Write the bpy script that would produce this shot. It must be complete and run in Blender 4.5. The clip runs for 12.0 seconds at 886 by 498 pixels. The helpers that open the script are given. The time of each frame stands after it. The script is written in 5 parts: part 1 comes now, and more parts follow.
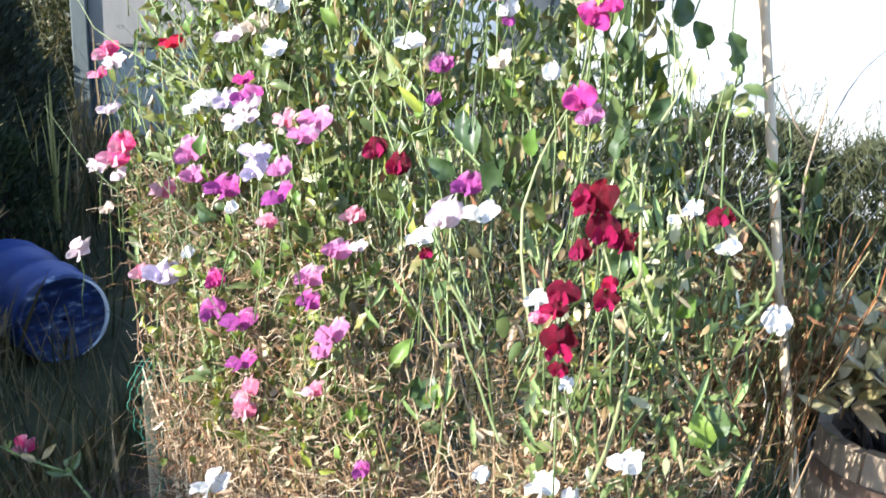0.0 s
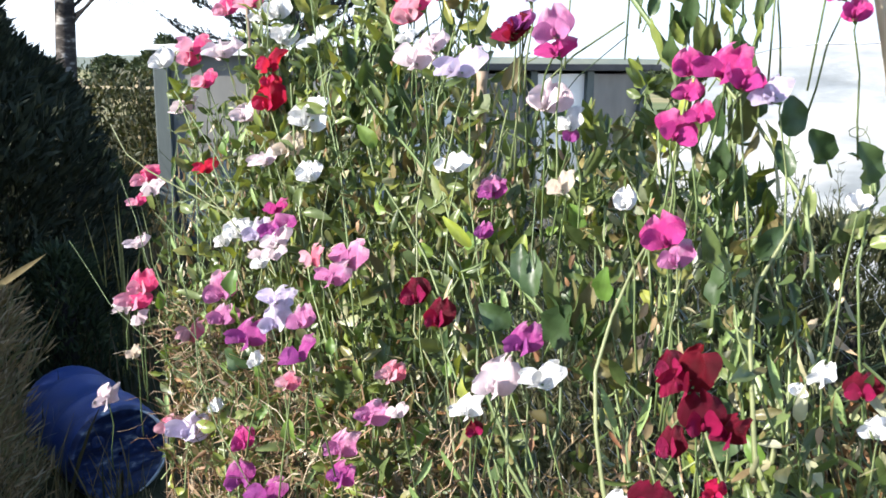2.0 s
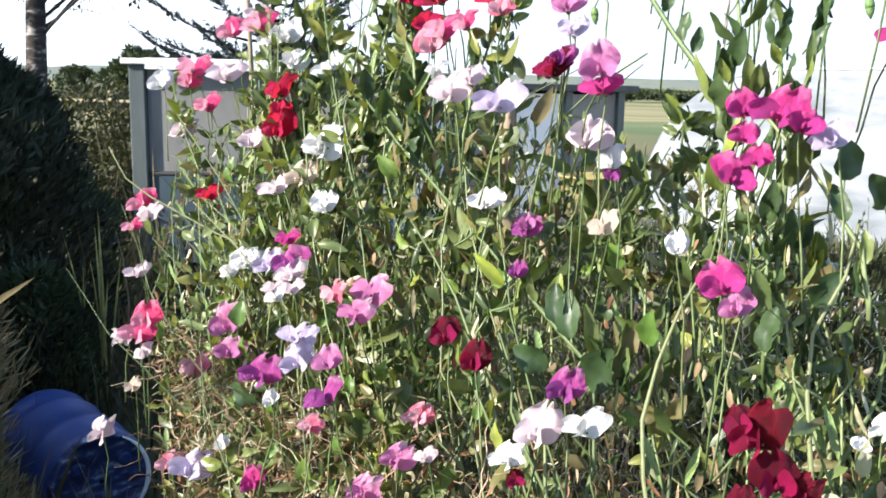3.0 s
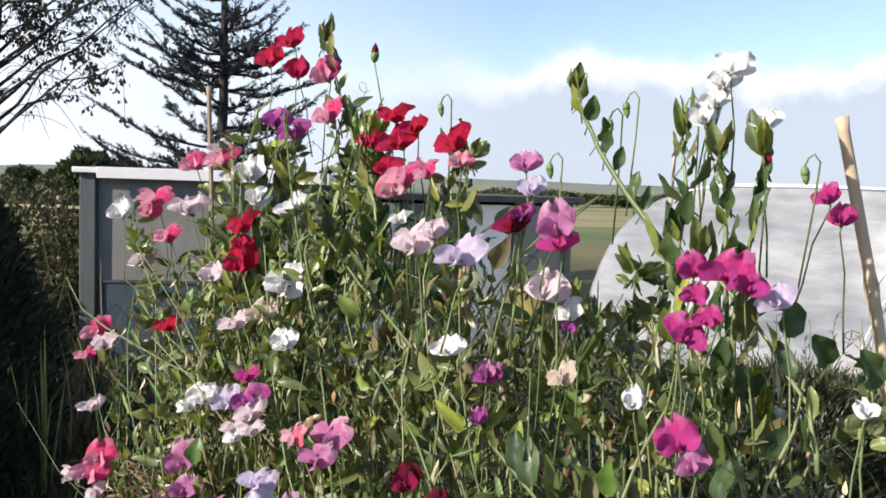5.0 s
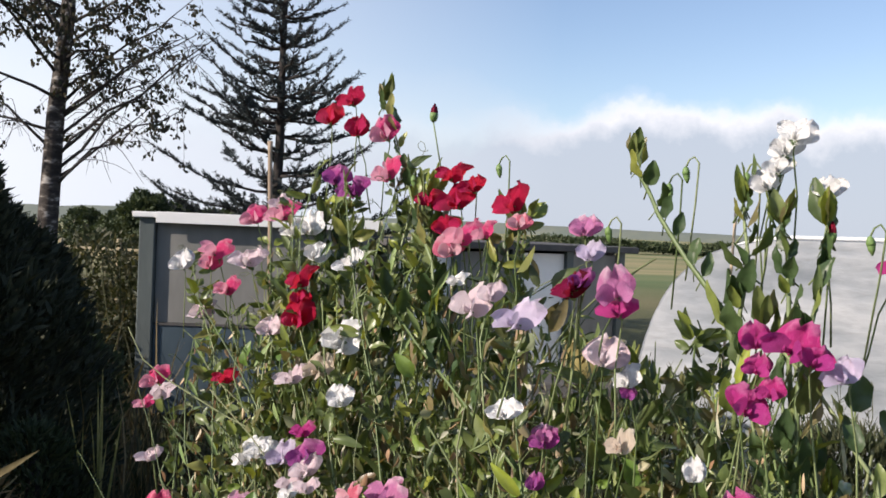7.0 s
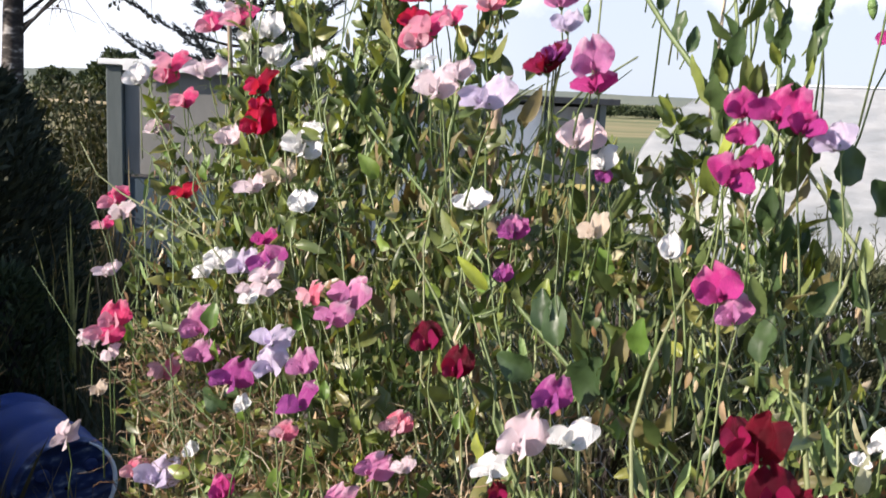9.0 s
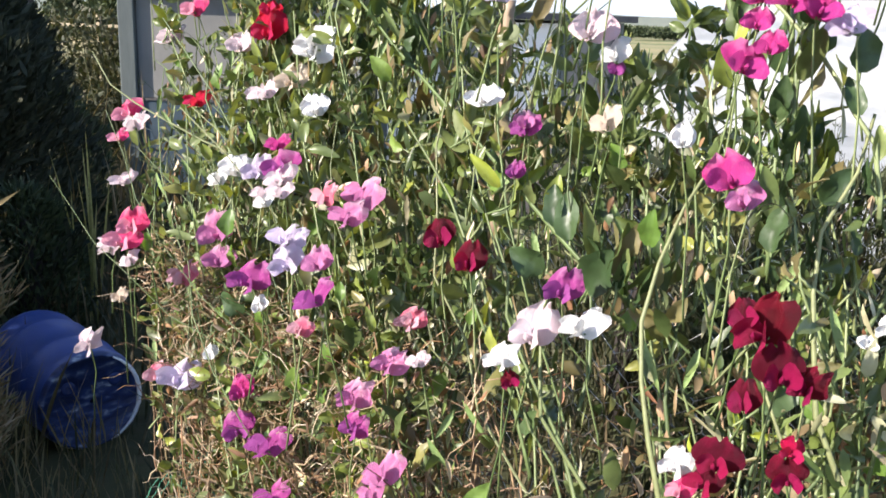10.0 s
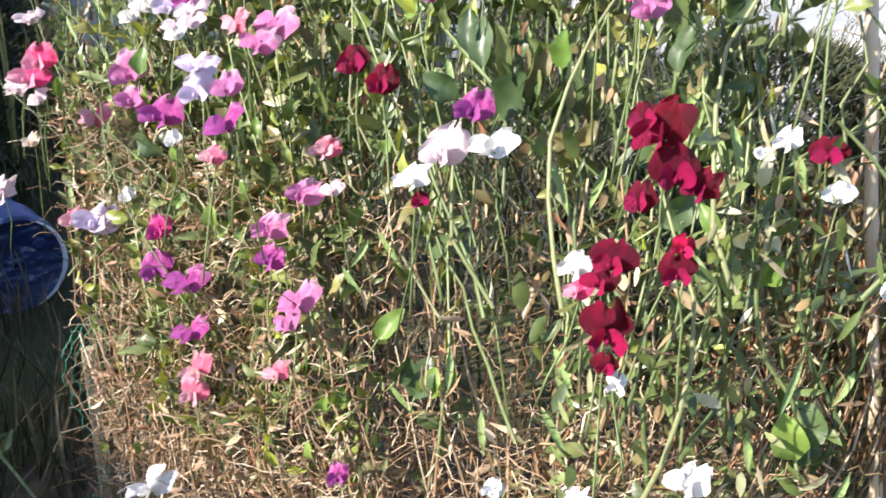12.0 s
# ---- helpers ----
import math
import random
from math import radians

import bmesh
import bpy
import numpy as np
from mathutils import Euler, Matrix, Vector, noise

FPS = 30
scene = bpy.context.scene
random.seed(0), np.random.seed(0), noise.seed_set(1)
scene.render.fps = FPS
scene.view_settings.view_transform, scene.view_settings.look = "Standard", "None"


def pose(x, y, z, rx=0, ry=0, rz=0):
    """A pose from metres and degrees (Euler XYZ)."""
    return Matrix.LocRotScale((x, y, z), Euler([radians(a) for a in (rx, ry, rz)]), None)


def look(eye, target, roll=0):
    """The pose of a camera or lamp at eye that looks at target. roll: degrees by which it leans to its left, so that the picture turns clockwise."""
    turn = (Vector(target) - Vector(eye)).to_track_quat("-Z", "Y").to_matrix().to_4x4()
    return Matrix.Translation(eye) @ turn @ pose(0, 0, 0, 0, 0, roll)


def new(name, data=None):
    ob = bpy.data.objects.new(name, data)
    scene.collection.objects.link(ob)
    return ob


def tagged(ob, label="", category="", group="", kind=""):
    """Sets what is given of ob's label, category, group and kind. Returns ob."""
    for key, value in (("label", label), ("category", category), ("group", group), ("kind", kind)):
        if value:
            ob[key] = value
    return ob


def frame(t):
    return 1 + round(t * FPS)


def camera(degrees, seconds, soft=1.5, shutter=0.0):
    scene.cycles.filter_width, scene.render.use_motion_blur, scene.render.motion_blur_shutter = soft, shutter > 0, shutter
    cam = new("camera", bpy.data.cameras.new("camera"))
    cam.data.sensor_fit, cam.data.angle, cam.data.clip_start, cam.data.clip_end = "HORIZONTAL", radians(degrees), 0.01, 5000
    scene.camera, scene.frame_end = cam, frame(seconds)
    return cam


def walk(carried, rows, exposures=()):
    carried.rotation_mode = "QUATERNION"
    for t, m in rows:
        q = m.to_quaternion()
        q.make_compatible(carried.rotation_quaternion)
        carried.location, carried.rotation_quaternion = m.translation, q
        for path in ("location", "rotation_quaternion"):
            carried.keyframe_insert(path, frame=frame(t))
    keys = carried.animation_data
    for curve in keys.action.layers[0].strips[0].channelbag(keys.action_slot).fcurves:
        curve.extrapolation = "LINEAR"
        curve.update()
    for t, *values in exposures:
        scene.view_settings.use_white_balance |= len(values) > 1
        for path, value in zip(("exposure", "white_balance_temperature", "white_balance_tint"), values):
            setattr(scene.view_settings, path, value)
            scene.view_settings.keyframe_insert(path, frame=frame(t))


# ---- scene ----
cam = camera(51.6, 12.0, soft=1.65, shutter=0.3)
PATH = [
    (0, (0.133, 0.0, 1.22), (-0.092, 2.476, 0.46), 3.2),
    (0.5, (0.125, -0.007, 1.239), (-0.052, 2.508, 0.601), 5.2),
    (1, (0.144, 0.073, 1.229), (-0.064, 2.609, 0.696), 4.2),
    (1.5, (0.156, 0.169, 1.228), (-0.204, 2.695, 0.725), 2.0),
    (2, (0.152, 0.26, 1.232), (-0.352, 2.759, 0.722), 0.3),
    (2.5, (0.113, 0.293, 1.233), (-0.4, 2.792, 0.734), 0.8),
    (3, (0.069, 0.286, 1.251), (-0.345, 2.808, 0.784), 1.2),
    (3.5, (0.057, 0.25, 1.268), (-0.276, 2.798, 0.872), 1.6),
    (3.7, (0.068, 0.252, 1.273), (-0.25, 2.807, 0.905), 1.7),
    (5.3, (0.048, 0.263, 1.316), (-0.235, 2.843, 1.167), 1.8),
    (5.5, (0.042, 0.255, 1.32), (-0.276, 2.831, 1.185), 2.2),
    (6, (0.03, 0.308, 1.325), (-0.404, 2.869, 1.236), 2.4),
    (6.5, (0.036, 0.257, 1.332), (-0.404, 2.82, 1.269), 2.8),
    (6.7, (0.042, 0.261, 1.332), (-0.399, 2.822, 1.275), 2.5),
    (8.3, (0.049, 0.198, 1.288), (-0.311, 2.766, 1.108), 3.2),
    (8.5, (0.049, 0.237, 1.277), (-0.299, 2.8, 1.016), 1.9),
    (9, (0.057, 0.324, 1.233), (-0.296, 2.863, 0.799), 2.6),
    (9.5, (0.046, 0.287, 1.207), (-0.307, 2.809, 0.682), 2.5),
    (10, (0.064, 0.312, 1.202), (-0.32, 2.803, 0.563), 2.0),
    (10.5, (0.064, 0.267, 1.165), (-0.303, 2.734, 0.431), 2.0),
    (11, (0.079, 0.307, 1.152), (-0.24, 2.7, 0.19), 2.0),
    (11.5, (0.1, 0.285, 1.129), (-0.2, 2.69, 0.187), 3.0),
    (12, (0.1, 0.296, 1.138), (-0.094, 2.716, 0.206), 3.4),
]
EXPOSURES = [(0, 1.90, 5700, 12), (1, 1.54, 5780, 12), (1.5, 1.36, 5850, 12), (2.5, 1.40, 5900, 11.5), (3.5, 1.20, 5970, 13), (5.3, 0.58, 6250, 16), (6.5, 0.43, 6330, 16.5), (8.5, 0.62, 6320, 18), (9.5, 1.15, 6160, 17), (10.5, 1.46, 6100, 16.5), (12, 1.58, 6030, 18)]
walk(cam, [(t, look(eye, target, roll)) for t, eye, target, roll in PATH], EXPOSURES)

# ---- world, sun and exposure ----
SUN_FROM = Vector((-0.74, -0.48, 0.50)).normalized()
world = bpy.data.worlds.new("sky")
scene.world = world
world.use_nodes = True
wn, wl = world.node_tree.nodes, world.node_tree.links
wn.clear()
sky = wn.new("ShaderNodeTexSky")
sky.sky_type, sky.sun_disc = "NISHITA", False
sky.sun_elevation = math.asin(SUN_FROM.z)
sky.sun_rotation = math.atan2(SUN_FROM.x, SUN_FROM.y)
sky.dust_density, sky.air_density = 0.6, 1.0
blue = wn.new("ShaderNodeBackground")
blue.inputs["Strength"].default_value = 0.118
wl.new(sky.outputs[0], blue.inputs["Color"])
where = wn.new("ShaderNodeTexCoord")
split = wn.new("ShaderNodeSeparateXYZ")
wl.new(where.outputs["Generated"], split.inputs[0])
puffs = wn.new("ShaderNodeTexNoise")
puffs.inputs["Scale"].default_value, puffs.inputs["Detail"].default_value = 13.0, 7.0
puffs.inputs["Roughness"].default_value = 0.6
wl.new(where.outputs["Generated"], puffs.inputs["Vector"])


def math_node(tree, kind, a, b=0.0, clamp=False):
    n = tree.nodes.new("ShaderNodeMath")
    n.operation, n.use_clamp = kind, clamp
    for socket, value in zip(n.inputs, (a, b)):
        if isinstance(value, (int, float)):
            socket.default_value = value
        else:
            tree.links.new(value, socket)
    return n.outputs[0]


def ramp(tree, fac, stops):
    n = tree.nodes.new("ShaderNodeValToRGB")
    while len(n.color_ramp.elements) < len(stops):
        n.color_ramp.elements.new(0.5)
    for e, (at, col) in zip(n.color_ramp.elements, stops):
        e.position, e.color = at, (*col, 1.0) if len(col) == 3 else col
    tree.links.new(fac, n.inputs["Fac"])
    return n.outputs["Color"]


def mix_of(tree, fac, a, b):
    n = tree.nodes.new("ShaderNodeMix")
    n.data_type = "RGBA"
    for socket, value in ((n.inputs["Factor"], fac), (n.inputs["A"], a), (n.inputs["B"], b)):
        if isinstance(value, tuple):
            socket.default_value = (*value, 1.0)
        else:
            tree.links.new(value, socket)
    return n.outputs["Result"]


wt = world.node_tree
across = math_node(wt, "ADD", split.outputs["X"], 0.5)
bank = ramp(wt, across, [(0.30, (0.55, 0.55, 0.55)), (0.46, (0.45, 0.45, 0.45)), (0.53, (1, 1, 1)), (0.63, (0.62, 0.62, 0.62)), (0.68, (0.72, 0.72, 0.72)), (0.71, (0.25, 0.25, 0.25)), (0.75, (0.5, 0.5, 0.5)), (0.9, (1, 1, 1))])
crisp = ramp(wt, across, [(0.36, (0.10, 0.10, 0.10)), (0.52, (1, 1, 1))])
edge = math_node(wt, "ADD", math_node(wt, "MULTIPLY", bank, 0.034), math_node(wt, "ADD", math_node(wt, "MULTIPLY", puffs.outputs["Fac"], 0.07), 0.075))
depth_in = math_node(wt, "SUBTRACT", edge, split.outputs["Z"])          # how far under the cloud's upper edge
cover = ramp(wt, math_node(wt, "ADD", math_node(wt, "MULTIPLY", depth_in, math_node(wt, "ADD", math_node(wt, "MULTIPLY", crisp, 36.0), 6.0)), 0.40, True), [(0.0, (0, 0, 0)), (0.35, (0.15, 0.15, 0.15)), (0.95, (0.95, 0.95, 0.95))])
lit = mix_of(wt, crisp, (0.58, 0.60, 0.62), (0.80, 0.80, 0.79))
shade = mix_of(wt, ramp(wt, math_node(wt, "ADD", math_node(wt, "MULTIPLY", depth_in, 11.0), math_node(wt, "MULTIPLY", puffs.outputs["Fac"], 0.25), True), [(0.22, (0, 0, 0)), (0.55, (1, 1, 1))]), lit, (0.435, 0.49, 0.54))
cloud = wn.new("ShaderNodeBackground")
cloud.inputs["Strength"].default_value = 1.0
wl.new(shade, cloud.inputs["Color"])
both = wn.new("ShaderNodeMixShader")
wl.new(cover, both.inputs["Fac"])
wl.new(blue.outputs[0], both.inputs[1])
wl.new(cloud.outputs[0], both.inputs[2])
# thin bright haze on the sun's side of the sky
veil = math_node(wt, "MULTIPLY", math_node(wt, "SUBTRACT", math_node(wt, "MULTIPLY", split.outputs["X"], -1.7), 0.08, True), math_node(wt, "SUBTRACT", 1.05, split.outputs["Z"], True), True)
haze = wn.new("ShaderNodeBackground")
haze.inputs["Color"].default_value, haze.inputs["Strength"].default_value = (0.93, 0.98, 1.0, 1.0), 0.80
hazy = wn.new("ShaderNodeMixShader")
wl.new(math_node(wt, "MULTIPLY", veil, 0.85), hazy.inputs["Fac"])
wl.new(both.outputs[0], hazy.inputs[1])
wl.new(haze.outputs[0], hazy.inputs[2])
w_out = wn.new("ShaderNodeOutputWorld")
wl.new(hazy.outputs[0], w_out.inputs["Surface"])

sun = new("sun", bpy.data.lights.new("sun", "SUN"))
sun.data.energy, sun.data.angle, sun.data.color = 5.0, radians(0.6), (1.0, 0.90, 0.74)
sun.matrix_world = look(SUN_FROM * 50, (0, 0, 0))


# ---- helpers for meshes ----
class Soup:
    """Vertices and faces gathered for one mesh."""

    def __init__(self):
        self.v, self.f, self.m = [], [], []

    def mesh(self, name, *materials, smooth=True):
        me = bpy.data.meshes.new(name)
        me.from_pydata(self.v, [], self.f)
        for m in materials:
            me.materials.append(m)
        n = len(me.polygons)
        me.polygons.foreach_set("use_smooth", [smooth] * n)
        if self.m:
            me.polygons.foreach_set("material_index", self.m)
        me.update()
        return me

    def add(self, verts, faces, slot=None):
        k = len(self.v)
        self.v.extend(tuple(p) for p in verts)
        self.f.extend(tuple(i + k for i in f) for f in faces)
        if slot is not None:
            self.m.extend([slot] * len(faces))

    def tube(self, points, radii, sides=5, slot=None, flat=1.0, cap=True):
        pts = [Vector(p) for p in points]
        if isinstance(radii, (int, float)):
            radii = [radii] * len(pts)
        verts, faces = [], []
        ref = Vector((0.31, 0.87, 0.2))
        for i, p in enumerate(pts):
            d = (pts[min(i + 1, len(pts) - 1)] - pts[max(i - 1, 0)]).normalized()
            a = d.cross(ref)
            a = a.normalized() if a.length > 1e-4 else Vector((1, 0, 0))
            b = d.cross(a)
            for k in range(sides):
                t = 2 * math.pi * k / sides
                verts.append(p + (a * math.cos(t) + b * math.sin(t) * flat) * radii[i])
        for i in range(len(pts) - 1):
            for k in range(sides):
                faces.append((i * sides + k, i * sides + (k + 1) % sides, (i + 1) * sides + (k + 1) % sides, (i + 1) * sides + k))
        if cap and sides > 2:
            faces.append(tuple(reversed(range(sides))))
            faces.append(tuple(range((len(pts) - 1) * sides, len(pts) * sides)))
        self.add(verts, faces, slot)

    def blade(self, base, along, side, length, width, bend=0.0, slot=None, fold=0.25, rows=3):
        """A leaf or grass blade: base, its direction, its width's direction, with a fold along the middle."""
        along, side = Vector(along).normalized(), Vector(side)
        side = (side - along * side.dot(along))
        side = side.normalized() if side.length > 1e-5 else Vector((1, 0, 0))
        up = along.cross(side)
        base = Vector(base)
        verts, faces = [base], []
        for r in range(1, rows + 1):
            t = r / (rows + 1)
            w = width * 0.5 * math.sin(math.pi * t ** 0.8) ** 0.8
            c = base + along * (length * t) - up * (bend * length * t * t)
            verts += [c + side * w + up * (w * fold), c, c - side * w + up * (w * fold)]
        verts.append(base + along * length - up * (bend * length))
        faces += [(0, 1, 2), (0, 2, 3)]
        for r in range(rows - 1):
            k = 1 + 3 * r
            faces += [(k, k + 3, k + 4, k + 1), (k + 1, k + 4, k + 5, k + 2)]
        k = 1 + 3 * (rows - 1)
        faces += [(k, k + 3, k + 1), (k + 1, k + 3, k + 2)]
        self.add(verts, faces, slot)

    def box(self, x0, y0, z0, x1, y1, z1, slot=None, bevel=0.0):
        bm = bmesh.new()
        bmesh.ops.create_cube(bm, size=1.0, matrix=Matrix.Translation(((x0 + x1) / 2, (y0 + y1) / 2, (z0 + z1) / 2)) @ Matrix.Diagonal((x1 - x0, y1 - y0, z1 - z0, 1)))
        if bevel:
            bmesh.ops.bevel(bm, geom=bm.edges[:], offset=bevel, segments=2, affect="EDGES", profile=0.5)
        bm.verts.index_update()
        self.add([v.co.copy() for v in bm.verts], [[v.index for v in f.verts] for f in bm.faces], slot)
        bm.free()


def part(name, me, parent, label="", m=None):
    ob = new(name, me)
    ob.parent = parent
    if m is not None:
        ob.matrix_basis = m
    if label:
        ob["label"] = label
    return ob


def thing(name, label, category, at=(0, 0, 0), group="", me=None, kind=""):
    ob = tagged(new(name, me), label, category, group, kind)
    ob.location = at
    return ob


def lerp(a, b, t):
    return a + (b - a) * t


def steps(table, x):
    """Linear interpolation in a small table of (x, value)."""
    return float(np.interp(x, [a for a, _ in table], [b for _, b in table]))


rnd = random.Random(7)
U = rnd.uniform


# ---- materials ----
def principled(name, rough=0.6, metal=0.0, spec=0.4):
    m = bpy.data.materials.new(name)
    m.use_nodes = True
    b = m.node_tree.nodes["Principled BSDF"]
    b.inputs["Roughness"].default_value, b.inputs["Metallic"].default_value = rough, metal
    b.inputs["Specular IOR Level"].default_value = spec
    return m, b, m.node_tree


def noise_fac(tree, scale, detail=4.0, stretch=None, coords="Object"):
    tc = tree.nodes.new("ShaderNodeTexCoord")
    n = tree.nodes.new("ShaderNodeTexNoise")
    n.inputs["Scale"].default_value, n.inputs["Detail"].default_value = scale, detail
    source = tc.outputs[coords]
    if stretch:
        mp = tree.nodes.new("ShaderNodeMapping")
        mp.inputs["Scale"].default_value = stretch
        tree.links.new(source, mp.inputs["Vector"])
        source = mp.outputs[0]
    tree.links.new(source, n.inputs["Vector"])
    return n.outputs["Fac"]


def mix_col(tree, fac, a, b, blend="MIX"):
    n = tree.nodes.new("ShaderNodeMix")
    n.data_type, n.blend_type = "RGBA", blend
    for socket, value in ((n.inputs["Factor"], fac), (n.inputs["A"], a), (n.inputs["B"], b)):
        if isinstance(value, (int, float)):
            socket.default_value = value
        elif isinstance(value, tuple):
            socket.default_value = (*value, 1.0)
        else:
            tree.links.new(value, socket)
    return n.outputs["Result"]


def bump(tree, bsdf, fac, strength=0.3, distance=0.01):
    n = tree.nodes.new("ShaderNodeBump")
    n.inputs["Strength"].default_value, n.inputs["Distance"].default_value = strength, distance
    tree.links.new(fac, n.inputs["Height"])
    tree.links.new(n.outputs[0], bsdf.inputs["Normal"])


def see_through(m, bsdf, tree, colour, amount):
    """Lets light pass through thin leaves and petals."""
    tr = tree.nodes.new("ShaderNodeBsdfTranslucent")
    if isinstance(colour, tuple):
        tr.inputs["Color"].default_value = (*colour, 1.0)
    else:
        tree.links.new(colour, tr.inputs["Color"])
    mx = tree.nodes.new("ShaderNodeMixShader")
    mx.inputs["Fac"].default_value = amount
    out = tree.nodes["Material Output"]
    tree.links.new(bsdf.outputs[0], mx.inputs[1])
    tree.links.new(tr.outputs[0], mx.inputs[2])
    tree.links.new(mx.outputs[0], out.inputs["Surface"])


def plain(name, a, b, scale, rough=0.7, stretch=None, metal=0.0, relief=0.25, dist=0.01, spec=0.4, fine=None):
    """Two colours mixed by a coarse and a fine noise, with relief."""
    m, bs, t = principled(name, rough, metal, spec)
    coarse = noise_fac(t, scale, 5.0, stretch)
    small = noise_fac(t, fine or scale * 7, 3.0, stretch)
    f = math_node(t, "ADD", math_node(t, "MULTIPLY", coarse, 1.3), math_node(t, "MULTIPLY", small, 0.7))
    f = math_node(t, "SUBTRACT", f, 0.5, True)
    t.links.new(mix_col(t, f, a, b), bs.inputs["Base Color"])
    t.links.new(math_node(t, "ADD", math_node(t, "MULTIPLY", small, 0.2), rough - 0.1, True), bs.inputs["Roughness"])
    if relief:
        bump(t, bs, f, relief, dist)
    return m


def foliage(name, stops, rough=0.5, through_amount=0.35, by="island", warm=(1.25, 1.2, 0.55), spec=0.35):
    """Leaf colours spread at random over the leaves (by island of a joined mesh, or by object)."""
    m, bs, t = principled(name, rough, 0.0, spec)
    if by == "island":
        g = t.nodes.new("ShaderNodeNewGeometry")
        pick = g.outputs["Random Per Island"]
    else:
        g = t.nodes.new("ShaderNodeObjectInfo")
        pick = g.outputs["Random"]
    n = len(stops)
    base = ramp(t, pick, [(i / max(1, n - 1), c) for i, c in enumerate(stops)])
    mottle = noise_fac(t, 55.0, 4.0)
    base = mix_col(t, 0.55, base, ramp(t, mottle, [(0.3, (0.55, 0.55, 0.55)), (0.75, (1.35, 1.35, 1.35))]), "MULTIPLY")
    t.links.new(base, bs.inputs["Base Color"])
    bump(t, bs, mottle, 0.35, 0.004)
    if through_amount:
        see_through(m, bs, t, mix_col(t, 1.0, base, warm, "MULTIPLY"), through_amount)
    return m


def petal(name, col, tip, amount=0.38, rough=0.62, glow=None):
    """A thin petal: fine veins from the claw, paler or darker towards the rim, a little colour change from bloom to bloom."""
    m, bs, t = principled(name, rough, 0.0, 0.25)
    info = t.nodes.new("ShaderNodeObjectInfo")
    veins = noise_fac(t, 9.0, 3.0, (9.0, 9.0, 1.2))
    patch = noise_fac(t, 3.0, 2.0)
    tc = t.nodes.new("ShaderNodeTexCoord")
    sep = t.nodes.new("ShaderNodeSeparateXYZ")
    t.links.new(tc.outputs["Object"], sep.inputs[0])
    rim = math_node(t, "ADD", math_node(t, "MULTIPLY", sep.outputs["Z"], 1.1), math_node(t, "SUBTRACT", math_node(t, "MULTIPLY", patch, 1.6), 1.2))
    c = mix_col(t, ramp(t, rim, [(0.0, (0, 0, 0)), (0.55, (1, 1, 1))]), col, tip)
    c = mix_col(t, 0.4 if min(col) < 0.4 else 0.18, c, ramp(t, veins, [(0.35, (0.66, 0.60, 0.66)), (0.65, (1.16, 1.16, 1.16))]), "MULTIPLY")
    hs = t.nodes.new("ShaderNodeHueSaturation")
    t.links.new(c, hs.inputs["Color"])
    t.links.new(math_node(t, "ADD", math_node(t, "MULTIPLY", info.outputs["Random"], 0.014), 0.489), hs.inputs["Hue"])
    t.links.new(math_node(t, "ADD", math_node(t, "MULTIPLY", info.outputs["Random"], 0.25), 0.90), hs.inputs["Value"])
    t.links.new(hs.outputs[0], bs.inputs["Base Color"])
    bump(t, bs, veins, 0.6, 0.06)
    see_through(m, bs, t, mix_col(t, 0.6, hs.outputs[0], glow) if glow else hs.outputs[0], amount)
    return m


def scuffed(name):
    """Navy plastic with pale scratches and rubbed patches."""
    m, bs, t = principled(name, 0.4, 0.0, 0.5)
    rub = noise_fac(t, 9.0, 6.0, (1.0, 2.2, 1.0))
    c = ramp(t, rub, [(0.42, (0.010, 0.018, 0.065)), (0.55, (0.022, 0.04, 0.13)), (0.62, (0.10, 0.13, 0.22)), (0.70, (0.42, 0.46, 0.54))])
    t.links.new(c, bs.inputs["Base Color"])
    bump(t, bs, rub, 0.4, 0.02)
    return m


def birch_bark(name):
    """Dark brown bark with pale flaking bands."""
    m, bs, t = principled(name, 0.75, 0.0, 0.3)
    flake = noise_fac(t, 7.0, 5.0, (1.0, 1.0, 2.2))
    grain = noise_fac(t, 40.0, 3.0)
    c = ramp(t, flake, [(0.40, (0.020, 0.016, 0.014)), (0.54, (0.060, 0.048, 0.040)), (0.62, (0.26, 0.24, 0.22)), (0.75, (0.42, 0.40, 0.37))])
    t.links.new(mix_col(t, 0.4, c, ramp(t, grain, [(0.3, (0.6, 0.6, 0.6)), (0.7, (1.2, 1.2, 1.2))]), "MULTIPLY"), bs.inputs["Base Color"])
    bump(t, bs, flake, 0.6, 0.02)
    return m


GREEN_LEAF = foliage("pea_leaf", [(0.07, 0.105, 0.035), (0.12, 0.165, 0.055), (0.18, 0.22, 0.08), (0.22, 0.27, 0.05), (0.09, 0.13, 0.04), (0.20, 0.17, 0.08), (0.32, 0.38, 0.05)], 0.36, 0.24, "object", spec=0.5)
GREEN_MASS = foliage("pea_foliage", [(0.045, 0.070, 0.022), (0.09, 0.13, 0.04), (0.15, 0.20, 0.06), (0.24, 0.28, 0.11), (0.46, 0.44, 0.28), (0.26, 0.18, 0.09), (0.10, 0.145, 0.042), (0.07, 0.11, 0.034), (0.18, 0.24, 0.075), (0.055, 0.085, 0.028), (0.08, 0.12, 0.038), (0.60, 0.58, 0.44)], 0.38, 0.28, spec=0.45)
